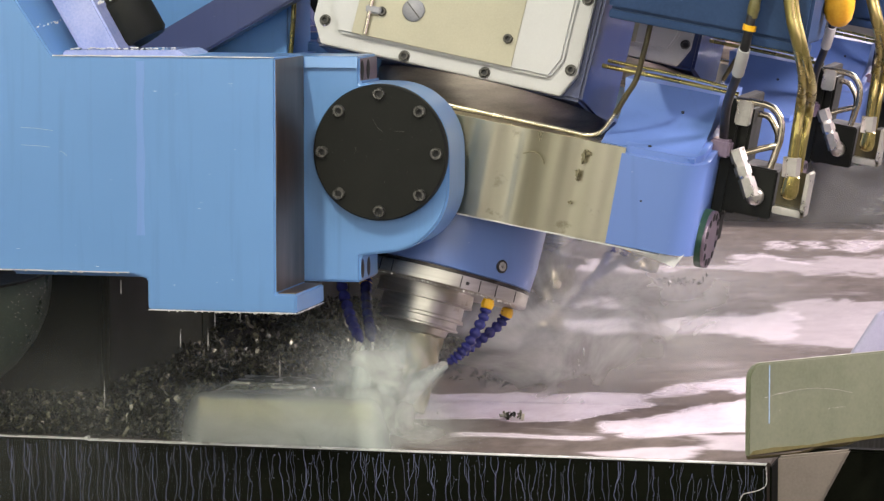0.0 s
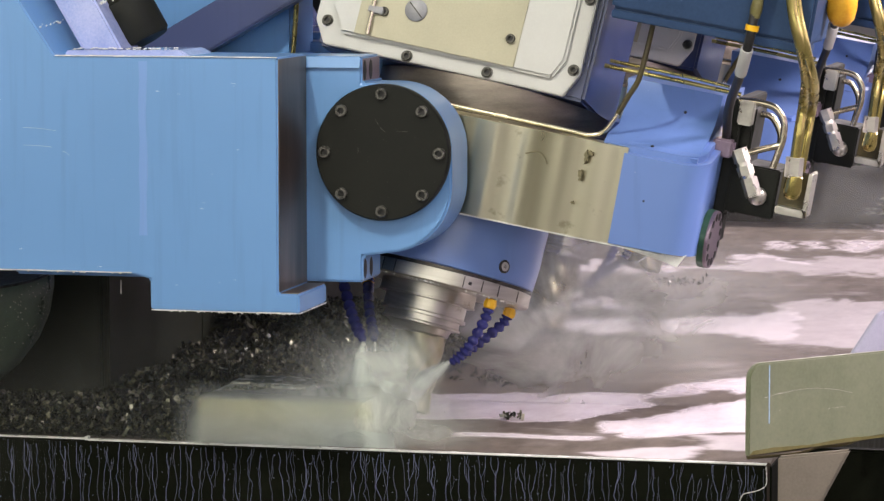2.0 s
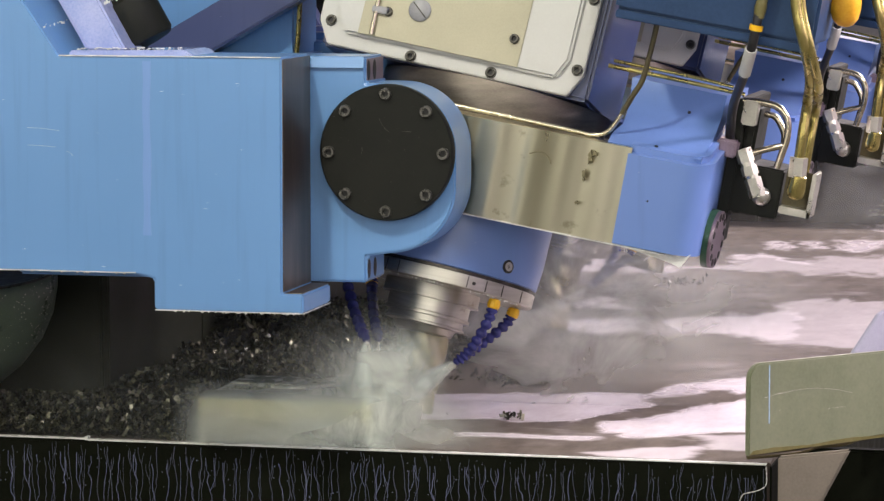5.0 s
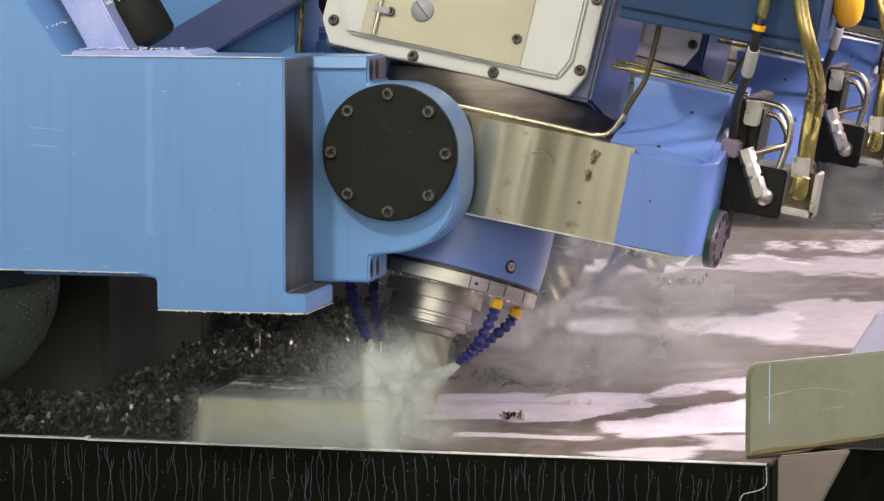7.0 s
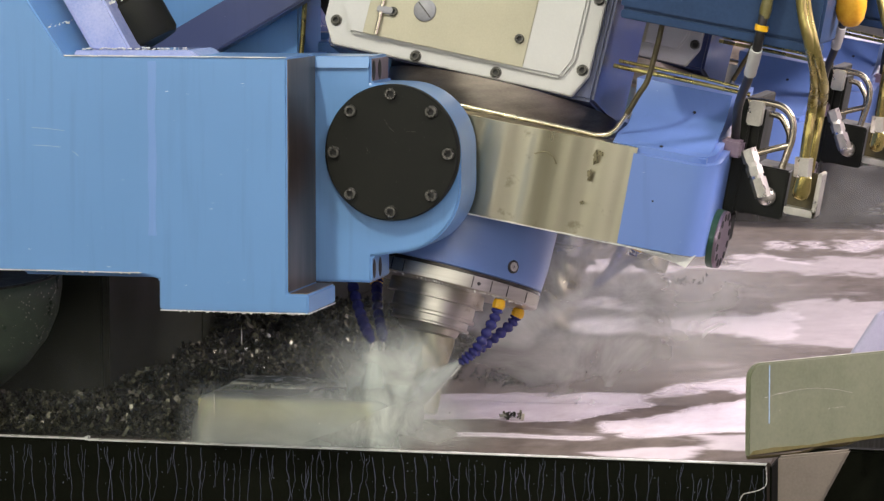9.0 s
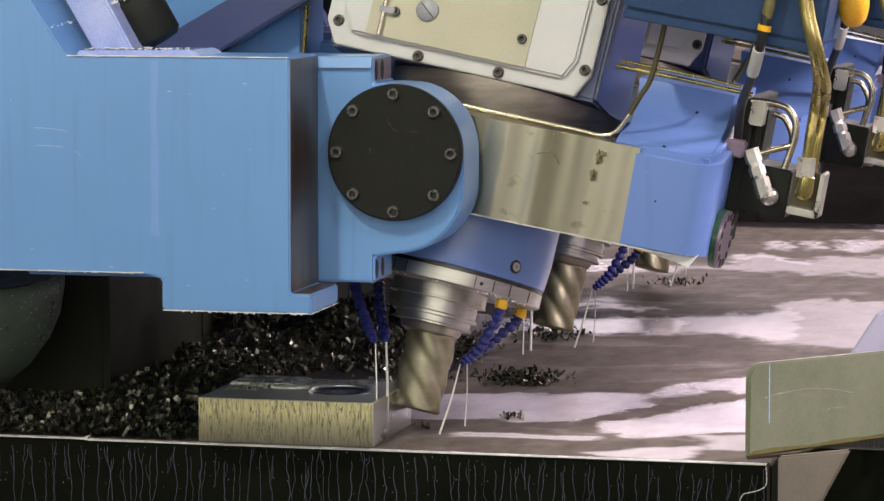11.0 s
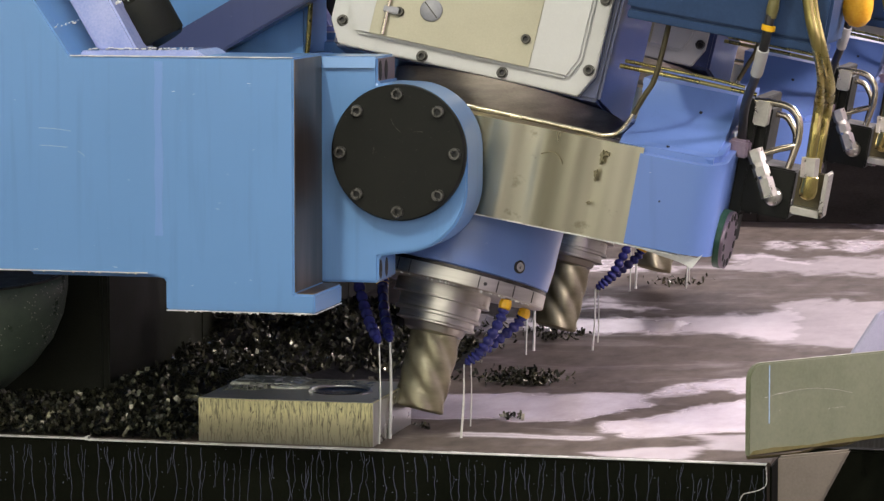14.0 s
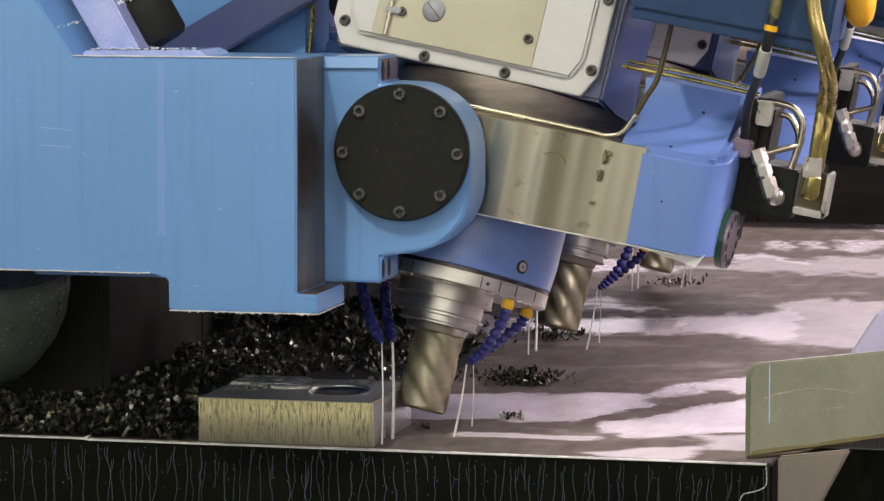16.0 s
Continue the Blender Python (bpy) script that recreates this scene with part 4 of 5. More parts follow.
    # small near-black discs drawn for the dark of open holes
    for x, y, z, f in ((0.472, -0.1, 0.146, (0, -0.6, 0.8)), (0.445, -0.24, 0.0865, (0, -0.2, 1))):
        put = RING @ Matrix.Translation((x, y, z)) @ Vector(f).to_track_quat("Z", "Y").to_matrix().to_4x4()
        part("screw_hole", moved(lathe([(0.0032, -0.001), (0.0032, 0.0015)], 12), put), NEAR_BLACK, hd)
    part("screw_hole", moved(lathe([(0.002, 0.0), (0.002, 0.0012)], 10, "Y", (0.452, -0.2696, -0.01)), RING), NEAR_BLACK, hd)
    # oily stains on the bare band
    for x, z, w, t in ((0.3367, 0.048, 0.006, 0.013), (0.343, 0.056, 0.007, 0.005), (0.33, 0.017, 0.0045, 0.009), (0.3265, -0.0378, 0.005, 0.0035), (0.331, 0.006, 0.003, 0.003)):
        rim = [(x + w * math.cos(k * 0.628) * (0.7 + 0.4 * math.sin(k * 2.3 + x * 90)), z + t * math.sin(k * 0.628) * (0.75 + 0.35 * math.cos(k * 3.1 + z * 70))) for k in range(10)]
        part("oil_stain", moved(prism(rim, -0.2785, -0.262, 0), RING), STAIN, ring)
    arc_way = [(0.226, -0.2768, 0.033), (0.24, -0.2768, 0.039), (0.252, -0.2768, 0.039), (0.263, -0.2768, 0.031), (0.268, -0.2768, 0.022)]
    part("oil_stain", moved(tube(arc_way, 0.0012, 6), RING), STAIN, ring)
    part("gimbal_rear", ring_bar(-0.15, 0.5, 0.18, 0.27, -0.098, 0.078), BLUE_DEEP, hd)
    # the white strip also paints the wet glint under the band
    part("sealing_strip", ring_bar(0.12, 0.50, -0.2705, -0.2, -0.1005, -0.0985, 0.0005), LIP, hd)
    part("torn_seal", moved(prism([(0.40, -0.0985), (0.535, -0.0985), (0.545, -0.09), (0.53, -0.118), (0.505, -0.112)], -0.255, -0.252, 0.0005), RING), LIP, hd, "torn white seal hanging from the gimbal")
    # flange plate of the tilt pivot, with its holes
    turned = RING @ pose(0.557, -0.16, -0.066, 0, 0, -4) @ pose(-0.557, 0.16, 0.066)
    fl = part("pivot_flange", moved(lathe([(0.054, 0.0), (0.054, 0.012)], 48, "X", (0.557, -0.16, -0.066)), turned), GREEN, hd, "green-edged round pivot flange", smooth=40)
    part("flange_face", moved(lathe([(0.053, 0.0), (0.053, 0.006)], 48, "X", (0.5692, -0.16, -0.066)), turned), PLUM, fl, smooth=40)
    for i in range(12):
        a = math.tau * (i + 0.5) / 12
        part("hole", moved(lathe([(0.007, 0.0), (0.007, 0.001)], 12, "X", (0.5752, -0.16 + 0.043 * math.cos(a), -0.066 + 0.043 * math.sin(a))), turned), NEAR_BLACK, fl)

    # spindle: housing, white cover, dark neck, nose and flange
    hz = part("spindle_housing", moved(box(-0.225, 0.288, -0.185, 0.2, 0.0905, 0.62, 0.006), COVER), SHADED_BLUE, hd, smooth=35)
    cov = part("cover_plate", moved(prism([(-0.235, 0.135), (-0.21, 0.092), (0.25, 0.092), (0.272, 0.135), (0.272, 0.56), (-0.235, 0.56)], -0.204, -0.184, 0.002), COVER), WHITE, hd, "white lacquered cover plate with black screws")
    part("raised_panel", moved(prism([(-0.205, 0.16), (-0.18, 0.118), (0.225, 0.118), (0.243, 0.155), (0.243, 0.54), (-0.205, 0.54)], -0.216, -0.203, 0.005), COVER), WHITE, cov)
    part("name_plate", moved(box(-0.155, 0.152, -0.2185, -0.215, 0.122, 0.5, 0.0008), COVER), CREAM, cov, "cream plate, blank in view")
    part("round_plug", moved(lathe([(0.021, 0.0), (0.021, 0.003), (0.019, 0.0045)], 32, "Y", (-0.05, -0.2185, 0.187)), COVER), PLUG, cov, smooth=40)
    part("plug_slot", moved(box(-0.069, -0.031, -0.2236, -0.2222, 0.186, 0.188, 0), COVER @ pose(-0.05, 0, 0.187, 0, 40, 0) @ pose(0.05, 0, -0.187)), BOLT, cov)
    part("guide_rod", moved(tube([(-0.128, -0.225, 0.124), (-0.131, -0.225, 0.3), (-0.131, -0.225, 0.5)], 0.004, 10), COVER), PIPE, cov)
    part("rod_clip", moved(box(-0.137, -0.108, -0.229, -0.2165, 0.165, 0.178, 0.002), COVER), PLUG, cov)
    for x, z in ((-0.05, 0.102), (0.104, 0.104), (0.2595, 0.142), (0.2595, 0.275), (-0.2125, 0.136), (-0.2125, 0.29)):
        cap_screw((x, -0.203, z), 0.0088, 0.009, cov, COVER, plain=True)
    for x, z in ((0.135, 0.172), (-0.108, 0.172)):
        cap_screw((x, -0.2165, z), 0.0088, 0.009, cov, COVER, plain=True)
    part("spindle_neck", moved(lathe([(0.222, 0.088), (0.222, 0.05), (0.215, 0.03), (0.215, -0.05)], 72, "Z", (0.088, 0, 0)), COVER), NECK, hd, "dark brown polished spindle neck", smooth=40)
    nose = part("spindle_nose", moved(lathe([(0.1865, -0.05), (0.1865, -0.20), (0.183, -0.243), (0.18, -0.2455)], 96, "Z", (AXIS, 0, 0)), SPIN), BLUE_DEEP, hd, smooth=40)
    ang = radians(-39)
    ca, sa = math.cos(ang), math.sin(ang)
    plug = SPIN @ Matrix.Translation((AXIS + 0.1845 * ca, 0.1845 * sa, -0.218)) @ Vector((ca, sa, 0.06)).to_track_quat("Z", "Y").to_matrix().to_4x4()
    ringp = part("plug", moved(lathe([(0.0125, 0.0), (0.0125, 0.0022), (0.0105, 0.003)], 28), plug), BOLT, nose, "small round screw plug", smooth=40)
    part("plug_face", moved(lathe([(0.0085, 0.0028), (0.0085, 0.0036), (0.0035, 0.0036), (0.0035, 0.003)], 24), plug), FITTING, ringp, smooth=40)
    part("seal_ring", moved(lathe([(0.181, -0.2455), (0.181, -0.252)], 96, "Z", (AXIS, 0, 0)), SPIN), GLOSS_BLACK, nose, smooth=40)
    flange = part("nose_flange", moved(lathe([(0.182, -0.2525), (0.182, -0.276), (0.179, -0.279), (0.10, -0.279)], 96, "Z", (AXIS, 0, 0)), SPIN), STEEL, hd, "bright steel nose flange", smooth=40)
    for ang in (-140, -128, -112, -104, -62, -50, -38, -20):
        ca, sa = math.cos(radians(ang)), math.sin(radians(ang))
        part("flange_slot", moved(box(-0.0009, 0.0009, -0.0008, 0.001, -0.275, -0.254, 0), SPIN @ Matrix.Translation((AXIS + 0.182 * ca, 0.182 * sa, 0)) @ Matrix.Rotation(radians(ang + 90), 4, "Z")), BOLT, flange)
    beads, rnd = bmesh.new(), random.Random(17)
    for _ in range(60):
        a = radians(rnd.uniform(-165, -20))
        bmesh.ops.create_icosphere(beads, subdivisions=1, radius=rnd.uniform(0.0009, 0.0024), matrix=Matrix.Translation((AXIS + 0.179 * math.cos(a), 0.179 * math.sin(a), -0.2795 - rnd.random() * 0.002)))
    tagged(part("water_drop", moved(beads, SPIN), LIP, flange, "drops hanging from the flange"), kind="stuff")
    for ang in (-125, -58):
        ca, sa = math.cos(radians(ang)), math.sin(radians(ang))
        cap_screw((AXIS + 0.1815 * ca, 0.1815 * sa, -0.265), 0.0035, 0.0022, flange, SPIN, (ca, sa, 0))
    part("tool_holder", moved(lathe([(0.091, -0.278), (0.091, -0.300), (0.0925, -0.301), (0.0925, -0.304), (0.078, -0.305), (0.078, -0.328), (0.082, -0.33), (0.082, -0.335), (0.072, -0.336), (0.072, -0.347), (0.076, -0.349), (0.076, -0.352), (0.06, -0.354), (0.056, -0.366), (0.047, -0.371)], 72, "Z", (AXIS - 0.008, 0, 0)), SPIN), STEEL, hd, "bright steel tool holder rings", smooth=35)
    # the fluted cutter turns about the spindle's axis, which is its own z
    cut = part("cutter", lathe([(0.046, -0.365), *[(0.0485, -0.37 - 0.142 * i / 24) for i in range(25)], (0.045, -0.515), (0.012, -0.511)], 72, flute=lambda a: 1 - 0.11 * (0.5 + 0.5 * math.cos(5 * a)) ** 2, turns=3.6), CUTTER, hd, "fluted steel milling cutter", smooth=50)
    cut.matrix_local = SPIN @ pose(AXIS - 0.002, 0, 0)

    # coolant hoses on the nose
    for pts, nb in (([(0.1935, -0.10, -0.286), (0.191, -0.10, -0.32), (0.178, -0.1, -0.365), (0.163, -0.1, -0.395), (0.147, -0.1, -0.414)], 11),
                    ([(0.203, 0.06, -0.286), (0.196, 0.06, -0.312), (0.17, 0.055, -0.348), (0.146, 0.05, -0.378), (0.128, 0.045, -0.396)], 11),
                    ([(-0.103, -0.05, -0.286), (-0.095, -0.065, -0.31), (-0.061, -0.115, -0.355), (-0.028, -0.165, -0.39), (0.002, -0.205, -0.416)], 11),
                    ([(-0.087, 0.10, -0.286), (-0.077, 0.078, -0.31), (-0.05, 0.01, -0.35), (-0.016, -0.08, -0.385), (0.006, -0.137, -0.407)], 10)):
        h = part("coolant_hose", moved(bead_hose(pts, 0.0108, nb), SPIN), HOSE, hd, "dark blue beaded coolant hose", smooth=60)
        p = Vector(pts[0])
        part("hose_fitting", moved(lathe([(0.006, 0.006), (0.0105, 0.004), (0.0125, -0.004), (0.0115, -0.011), (0.008, -0.015)], 10, "Z", p), SPIN), YELLOW, h, "yellow hose fitting", smooth=30)

    # pipes along the gimbal
    def pipe(name, pts, r, mat, label="", parent=None, seg=12):
        return part(name, moved(tube(pts, r, seg), RING), mat, parent or hd, label, smooth=60)
    pipe("steel_pipe", [(-0.1, -0.225, 0.088), (0.09, -0.225, 0.087), (0.28, -0.225, 0.084), (0.325, -0.225, 0.083), (0.352, -0.225, 0.096), (0.372, -0.225, 0.135)], 0.0045, PIPE, "thin bright steel pipe")
    pipe("dark_pipe", [(0.370, -0.225, 0.131), (0.384, -0.225, 0.168), (0.396, -0.225, 0.2), (0.401, -0.222, 0.26), (0.402, -0.215, 0.309)], 0.0052, RUST, "oily dark riser pipe")
    pipe("steel_pipe", [(0.30, -0.05, 0.199), (0.45, -0.05, 0.197), (0.56, -0.05, 0.194)], 0.0042, BRASS)
    pipe("steel_pipe", [(0.30, 0.0, 0.206), (0.45, 0.0, 0.204), (0.53, 0.0, 0.2)], 0.0035, BRASS)
    # manifold at the end of the gimbal
    man = part("manifold", moved(box(0.535, 0.665, -0.1, 0.05, -0.016, 0.075, 0.003), RING), BLACK, hd, "black hydraulic manifold block")
    part("manifold_cap", moved(box(0.5765, 0.60, -0.09, 0.05, -0.02, 0.182, 0.006), RING), BLACK, man)
    part("end_plate", moved(box(0.5555, 0.5765, -0.105, 0.2, -0.022, 0.19, 0.002), RING), BLACK, man)
    part("end_plate", moved(box(0.5555, 0.5765, -0.105, -0.05, -0.075, -0.0235, 0.002), RING), BLACK, man)
    part("manifold_port", moved(box(0.537, 0.575, -0.14, -0.08, 0.083, 0.115, 0.004), RING), PLUM, man)
    el = pipe("elbow", [(0.586, -0.125, 0.098), (0.606, -0.125, 0.062), (0.622, -0.125, 0.034)], 0.0125, FITTING, "zinc elbow fitting", seg=6)
    for p, q in (((0.584, -0.125, 0.102), (0.596, -0.125, 0.08)), ((0.600, -0.125, 0.073), (0.608, -0.125, 0.058)), ((0.612, -0.125, 0.053), (0.628, -0.125, 0.022))):
        part("nut", moved(tube([p, q], 0.0155, 6, straight=True), RING), FITTING, el)
    part("elbow_ball", moved(lathe([(0.006, -0.018), (0.015, -0.012), (0.0175, 0.0), (0.015, 0.012), (0.006, 0.018)], 20, "Y", (0.632, -0.112, 0.0225)), RING), FITTING, el, smooth=50)
    loop = pipe("bent_pipe", [(0.566, -0.1, 0.187), (0.60, -0.1, 0.19), (0.632, -0.1, 0.186), (0.652, -0.1, 0.166), (0.657, -0.1, 0.135), (0.654, -0.1, 0.11), (0.649, -0.1, 0.077)], 0.0065, PIPE, "bent bright steel pipe")
    pipe("branch", [(0.600, -0.105, 0.096), (0.625, -0.1, 0.108), (0.655, -0.1, 0.121)], 0.006, PIPE, "", loop)
    pipe("inner_loop", [(0.59, -0.03, 0.165), (0.62, -0.03, 0.163), (0.64, -0.03, 0.14), (0.645, -0.03, 0.12), (0.643, -0.03, 0.08)], 0.006, PIPE, "", loop)
    part("tee", moved(box(0.57, 0.597, -0.118, -0.085, 0.145, 0.19, 0.003), RING), FITTING, loop)
    # brass feed pipes and their bracket
    feed = pipe("brass_pipe", [(0.628, -0.335, 0.50), (0.656, -0.335, 0.386), (0.682, -0.325, 0.32), (0.694, -0.25, 0.262), (0.686, -0.14, 0.21), (0.688, -0.14, 0.15), (0.691, -0.14, 0.09)], 0.0095, BRASS, "bent brass feed pipe")
    pipe("brass_pipe", [(0.634, -0.322, 0.50), (0.664, -0.322, 0.386), (0.695, -0.315, 0.31), (0.710, -0.235, 0.25), (0.698, -0.09, 0.2), (0.698, -0.09, 0.14), (0.699, -0.09, 0.07)], 0.0085, BRASS)
    part("nut", moved(tube([(0.690, -0.14, 0.108), (0.693, -0.14, 0.072)], 0.0165, 6, straight=True), RING), FITTING, feed)
    part("sight_glass", moved(lathe([(0.008, 0.03), (0.015, 0.026), (0.017, 0.0), (0.014, -0.012), (0.005, -0.017)], 16, "Z", (0.696, -0.142, 0.048)), RING), BRASS, feed, smooth=50)
    br = part("bracket", moved(box(0.669, 0.727, -0.128, -0.05, 0.0, 0.014, 0.002), RING), FITTING, hd, "light steel angle bracket")
    part("bracket_side", moved(box(0.719, 0.727, -0.128, -0.05, 0.0, 0.083, 0.002), RING), FITTING, br)
    part("bracket_back", moved(box(0.669, 0.72, -0.1, -0.09, 0.012, 0.08, 0.002), RING), RUST, br)
    # black hose with its bands
    hose = pipe("hydraulic_hose", [(0.604, -0.325, 0.52), (0.594, -0.325, 0.375), (0.592, -0.32, 0.31), (0.581, -0.27, 0.247), (0.560, -0.18, 0.18), (0.556, -0.11, 0.115)], 0.0085, RUBBER, "black hydraulic hose with white and yellow bands")
    pipe("white_band", [(0.5898, -0.312, 0.295), (0.5862, -0.295, 0.272), (0.5812, -0.271, 0.248)], 0.0112, WHITE, "", hose)
    pipe("yellow_band", [(0.5934, -0.323, 0.339), (0.5932, -0.3228, 0.334), (0.593, -0.3225, 0.329)], 0.0122, YELLOW, "", hose)
    pipe("braid", [(0.5965, -0.325, 0.41), (0.595, -0.325, 0.385), (0.594, -0.324, 0.352)], lambda t: 0.0094 + 0.0014 * math.sin(t * 44) ** 2, GRIME, "yellow-brown braided sleeve", hose)
    # last thin runs from the hose ends
    for tip, z, r in STREAMS:
        n = -0.545 if z is None else z
        a = SPIN @ Vector(tip)
        run = n - a.z
        st = part("coolant_stream", tube([(0, 0, 0), (0.002, 0, run * 0.5), (0, 0, run)], lambda t, r=r: r * (0.8 + 0.5 * t), 8), WATER, hd, "thin white run of coolant", smooth=60)
        st.location = a
    # dark rubber chute under the arm
    dip = pose(-0.93, 0.33, -0.272, 5.7, 0, 0)
    prof = [(0.178, 0.004), (0.184, 0.0), (0.183, -0.03), (0.173, -0.08), (0.15, -0.13), (0.11, -0.18), (0.06, -0.22)]
    chute = part("chute", moved(lathe(prof, 48), dip), BOWL, hd, "dark green wet rubber chute", smooth=60)
    # a near-black lid paints the shade inside the mouth
    part("chute_mouth", moved(lathe([(0.174, 0.0045), (0.174, 0.005)], 48), dip), NEAR_BLACK, chute)
    rim = [(0.181 * math.cos(math.tau * i / 48), 0.181 * math.sin(math.tau * i / 48), 0.003) for i in range(49)]
    part("chute_rim", moved(tube(rim, 0.0035, 8, straight=True), dip), BOLT, chute, smooth=60)
    drops, rnd = bmesh.new(), random.Random(4)
    for _ in range(170):
        a, h = rnd.uniform(-1.9, 0.1), rnd.uniform(-0.13, -0.005)
        r = np.interp(-h, [-p[1] for p in prof[1:]], [p[0] for p in prof[1:]])
        bmesh.ops.create_icosphere(drops, subdivisions=1, radius=rnd.uniform(0.0006, 0.0017), matrix=Matrix.Translation((r * math.cos(a), r * math.sin(a), h)))
    tagged(part("water_drop", moved(drops, dip), FITTING, chute, "clear drops on the chute"), kind="stuff")
    # column behind the arm, the black motor, and a bar drawn for a cast shadow
    part("column", box(-1.2, -0.33, 0.6, 0.75, 0.0, 0.75, 0.01), BLUE, hd)
    part("conduit", tube([(-0.33, 0.58, 0.12), (-0.322, 0.58, 0.2), (-0.31, 0.58, 0.4)], 0.005, 10), BRASS, hd)
    part("gusset", prism([(-0.53, 0.18), (-0.455, 0.18), (-0.58, 0.40), (-0.66, 0.40)], -0.08, 0.02, 0.004), REFLECT_BLUE, hd, "wet blue gusset, its pale reflection painted on")
    mot = pose(-0.468, 0.03, 0.215, 0, -30, 0)
    part("motor", moved(lathe([(0.05, -0.03), (0.056, -0.022), (0.056, 0.05), (0.048, 0.055), (0.048, 0.3)], 40), mot), BLACK, hd, "black cylindrical motor", smooth=40)
    # brown metal rings drawn for the glints round the motor
    for k, z in enumerate((0.075, 0.088, 0.10)):
        part("motor_glint", moved(lathe([(0.0483, z), (0.0492, z + 0.001), (0.0492, z + 0.004), (0.0483, z + 0.005)], 40), mot), RAW, hd, smooth=40)
    # a made-up bar in place of the shadow across the column
    shadow_bar = pose(-0.50, 0.55, 0.19, 0, 60.5, 0)
    part("shadow_bar", moved(box(-0.040, 0.040, -0.03, 0.03, -0.15, 0.45, 0.004), shadow_bar @ pose(0, 0, 0, 0, 0, 0)), SHADOW_BLUE, hd)
    # white strips draw the glints on wet edges; the beads are drops
    wet = bmesh.new()
    rnd = random.Random(8)
    for x0, x1, z in ((-1.3, -0.414, -0.2075), (-0.379, -0.109, -0.2725), (-0.553, -0.147, 0.1735)):
        x = x0
        while x < x1:
            n = min(x1, x + rnd.uniform(0.02, 0.05))
            box(x, n, -0.1612, -0.158, z - rnd.uniform(0.0006, 0.0012), z + rnd.uniform(0.0006, 0.0014), 0.0004, wet)
            x = n + 0.0005
    for _ in range(40):
        x, z = rnd.choice(((rnd.uniform(-0.9, -0.42), -0.209), (rnd.uniform(-0.375, -0.115), -0.274)))
        bmesh.ops.create_icosphere(wet, subdivisions=1, radius=rnd.uniform(0.0012, 0.0026), matrix=Matrix.Translation((x, -0.1585, z)) @ Matrix.Diagonal((1.2, 1, 0.9, 1)))
    for _ in range(70):
        x = rnd.uniform(-0.54, -0.36)
        bmesh.ops.create_icosphere(wet, subdivisions=1, radius=rnd.uniform(0.0008, 0.0024), matrix=Matrix.Translation((x, rnd.uniform(-0.15, -0.05), 0.1845)) @ Matrix.Diagonal((1.6, 1.4, 0.6, 1)))
    for _ in range(90):
        k = rnd.random()
        bmesh.ops.create_icosphere(wet, subdivisions=1, radius=rnd.uniform(0.0008, 0.0026), matrix=Matrix.Translation((-0.585 + 0.11 * k, -0.158 + 0.1 * min(1, k * 6), 0.224 + 0.052 * k + rnd.gauss(0, 0.002))))
    tagged(part("wet_glint", wet, LIP, blk, "painted bright glints on wet edges, with hanging drops"), kind="stuff")
    # a dried run down the arm and two light scuffs
    side = [(-0.3985 + 0.0012 * math.sin(i * 1.9), 0.165 - 0.034 * i) for i in range(10)]
    back = [(-0.3845 + 0.0016 * math.sin(i * 1.3 + 1), 0.165 - 0.034 * i) for i in reversed(range(10))]
    part("dried_run", prism(side + back, -0.1606, -0.1598, 0), RUN_BLUE, blk, "faint dried run of coolant")
    for x0, x1, z, dz in ((-0.613, -0.553, 0.046, -0.005), (-0.613, -0.560, 0.015, -0.003), (-0.540, -0.528, 0.005, -0.008)):
        part("scuff", tube([(x0, -0.1602, z), ((x0 + x1) / 2, -0.1602, z + dz * 0.3), (x1, -0.1602, z + dz)], 0.0005, 5), RUN_PALE, blk)
    # one more painted glint, on the ledge's corner
    part("lip_glint", box(-0.109, -0.1075, -0.159, 0.021, -0.2735, -0.2715, 0.0003), LIP, blk)
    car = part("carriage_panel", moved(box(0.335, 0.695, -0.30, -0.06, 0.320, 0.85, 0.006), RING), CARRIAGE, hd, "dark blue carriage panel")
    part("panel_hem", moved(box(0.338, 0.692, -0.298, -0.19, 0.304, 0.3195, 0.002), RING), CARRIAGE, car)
    return hd


HEAD = milling_head()
REAR = copy_thing(HEAD, pose(0, PITCH, 0))
FAR = copy_thing(HEAD, pose(0, 2 * PITCH, 0))


def amber_lamp():
    ob = holder("amber_float", "amber plastic float hanging on a black lead", "float")
    part("bulb", lathe([(0.004, -0.041), (0.014, -0.038), (0.0235, -0.027), (0.0285, -0.008), (0.030, 0.012), (0.027, 0.045), (0.016, 0.065)], 20), AMBER, ob, smooth=60)
    part("lead", tube([(0, 0, 0.04), (0.001, 0, 0.2), (0, 0.1, 0.56)], 0.006, 10), RUBBER, ob)
    return ob


FLOAT = amber_lamp()


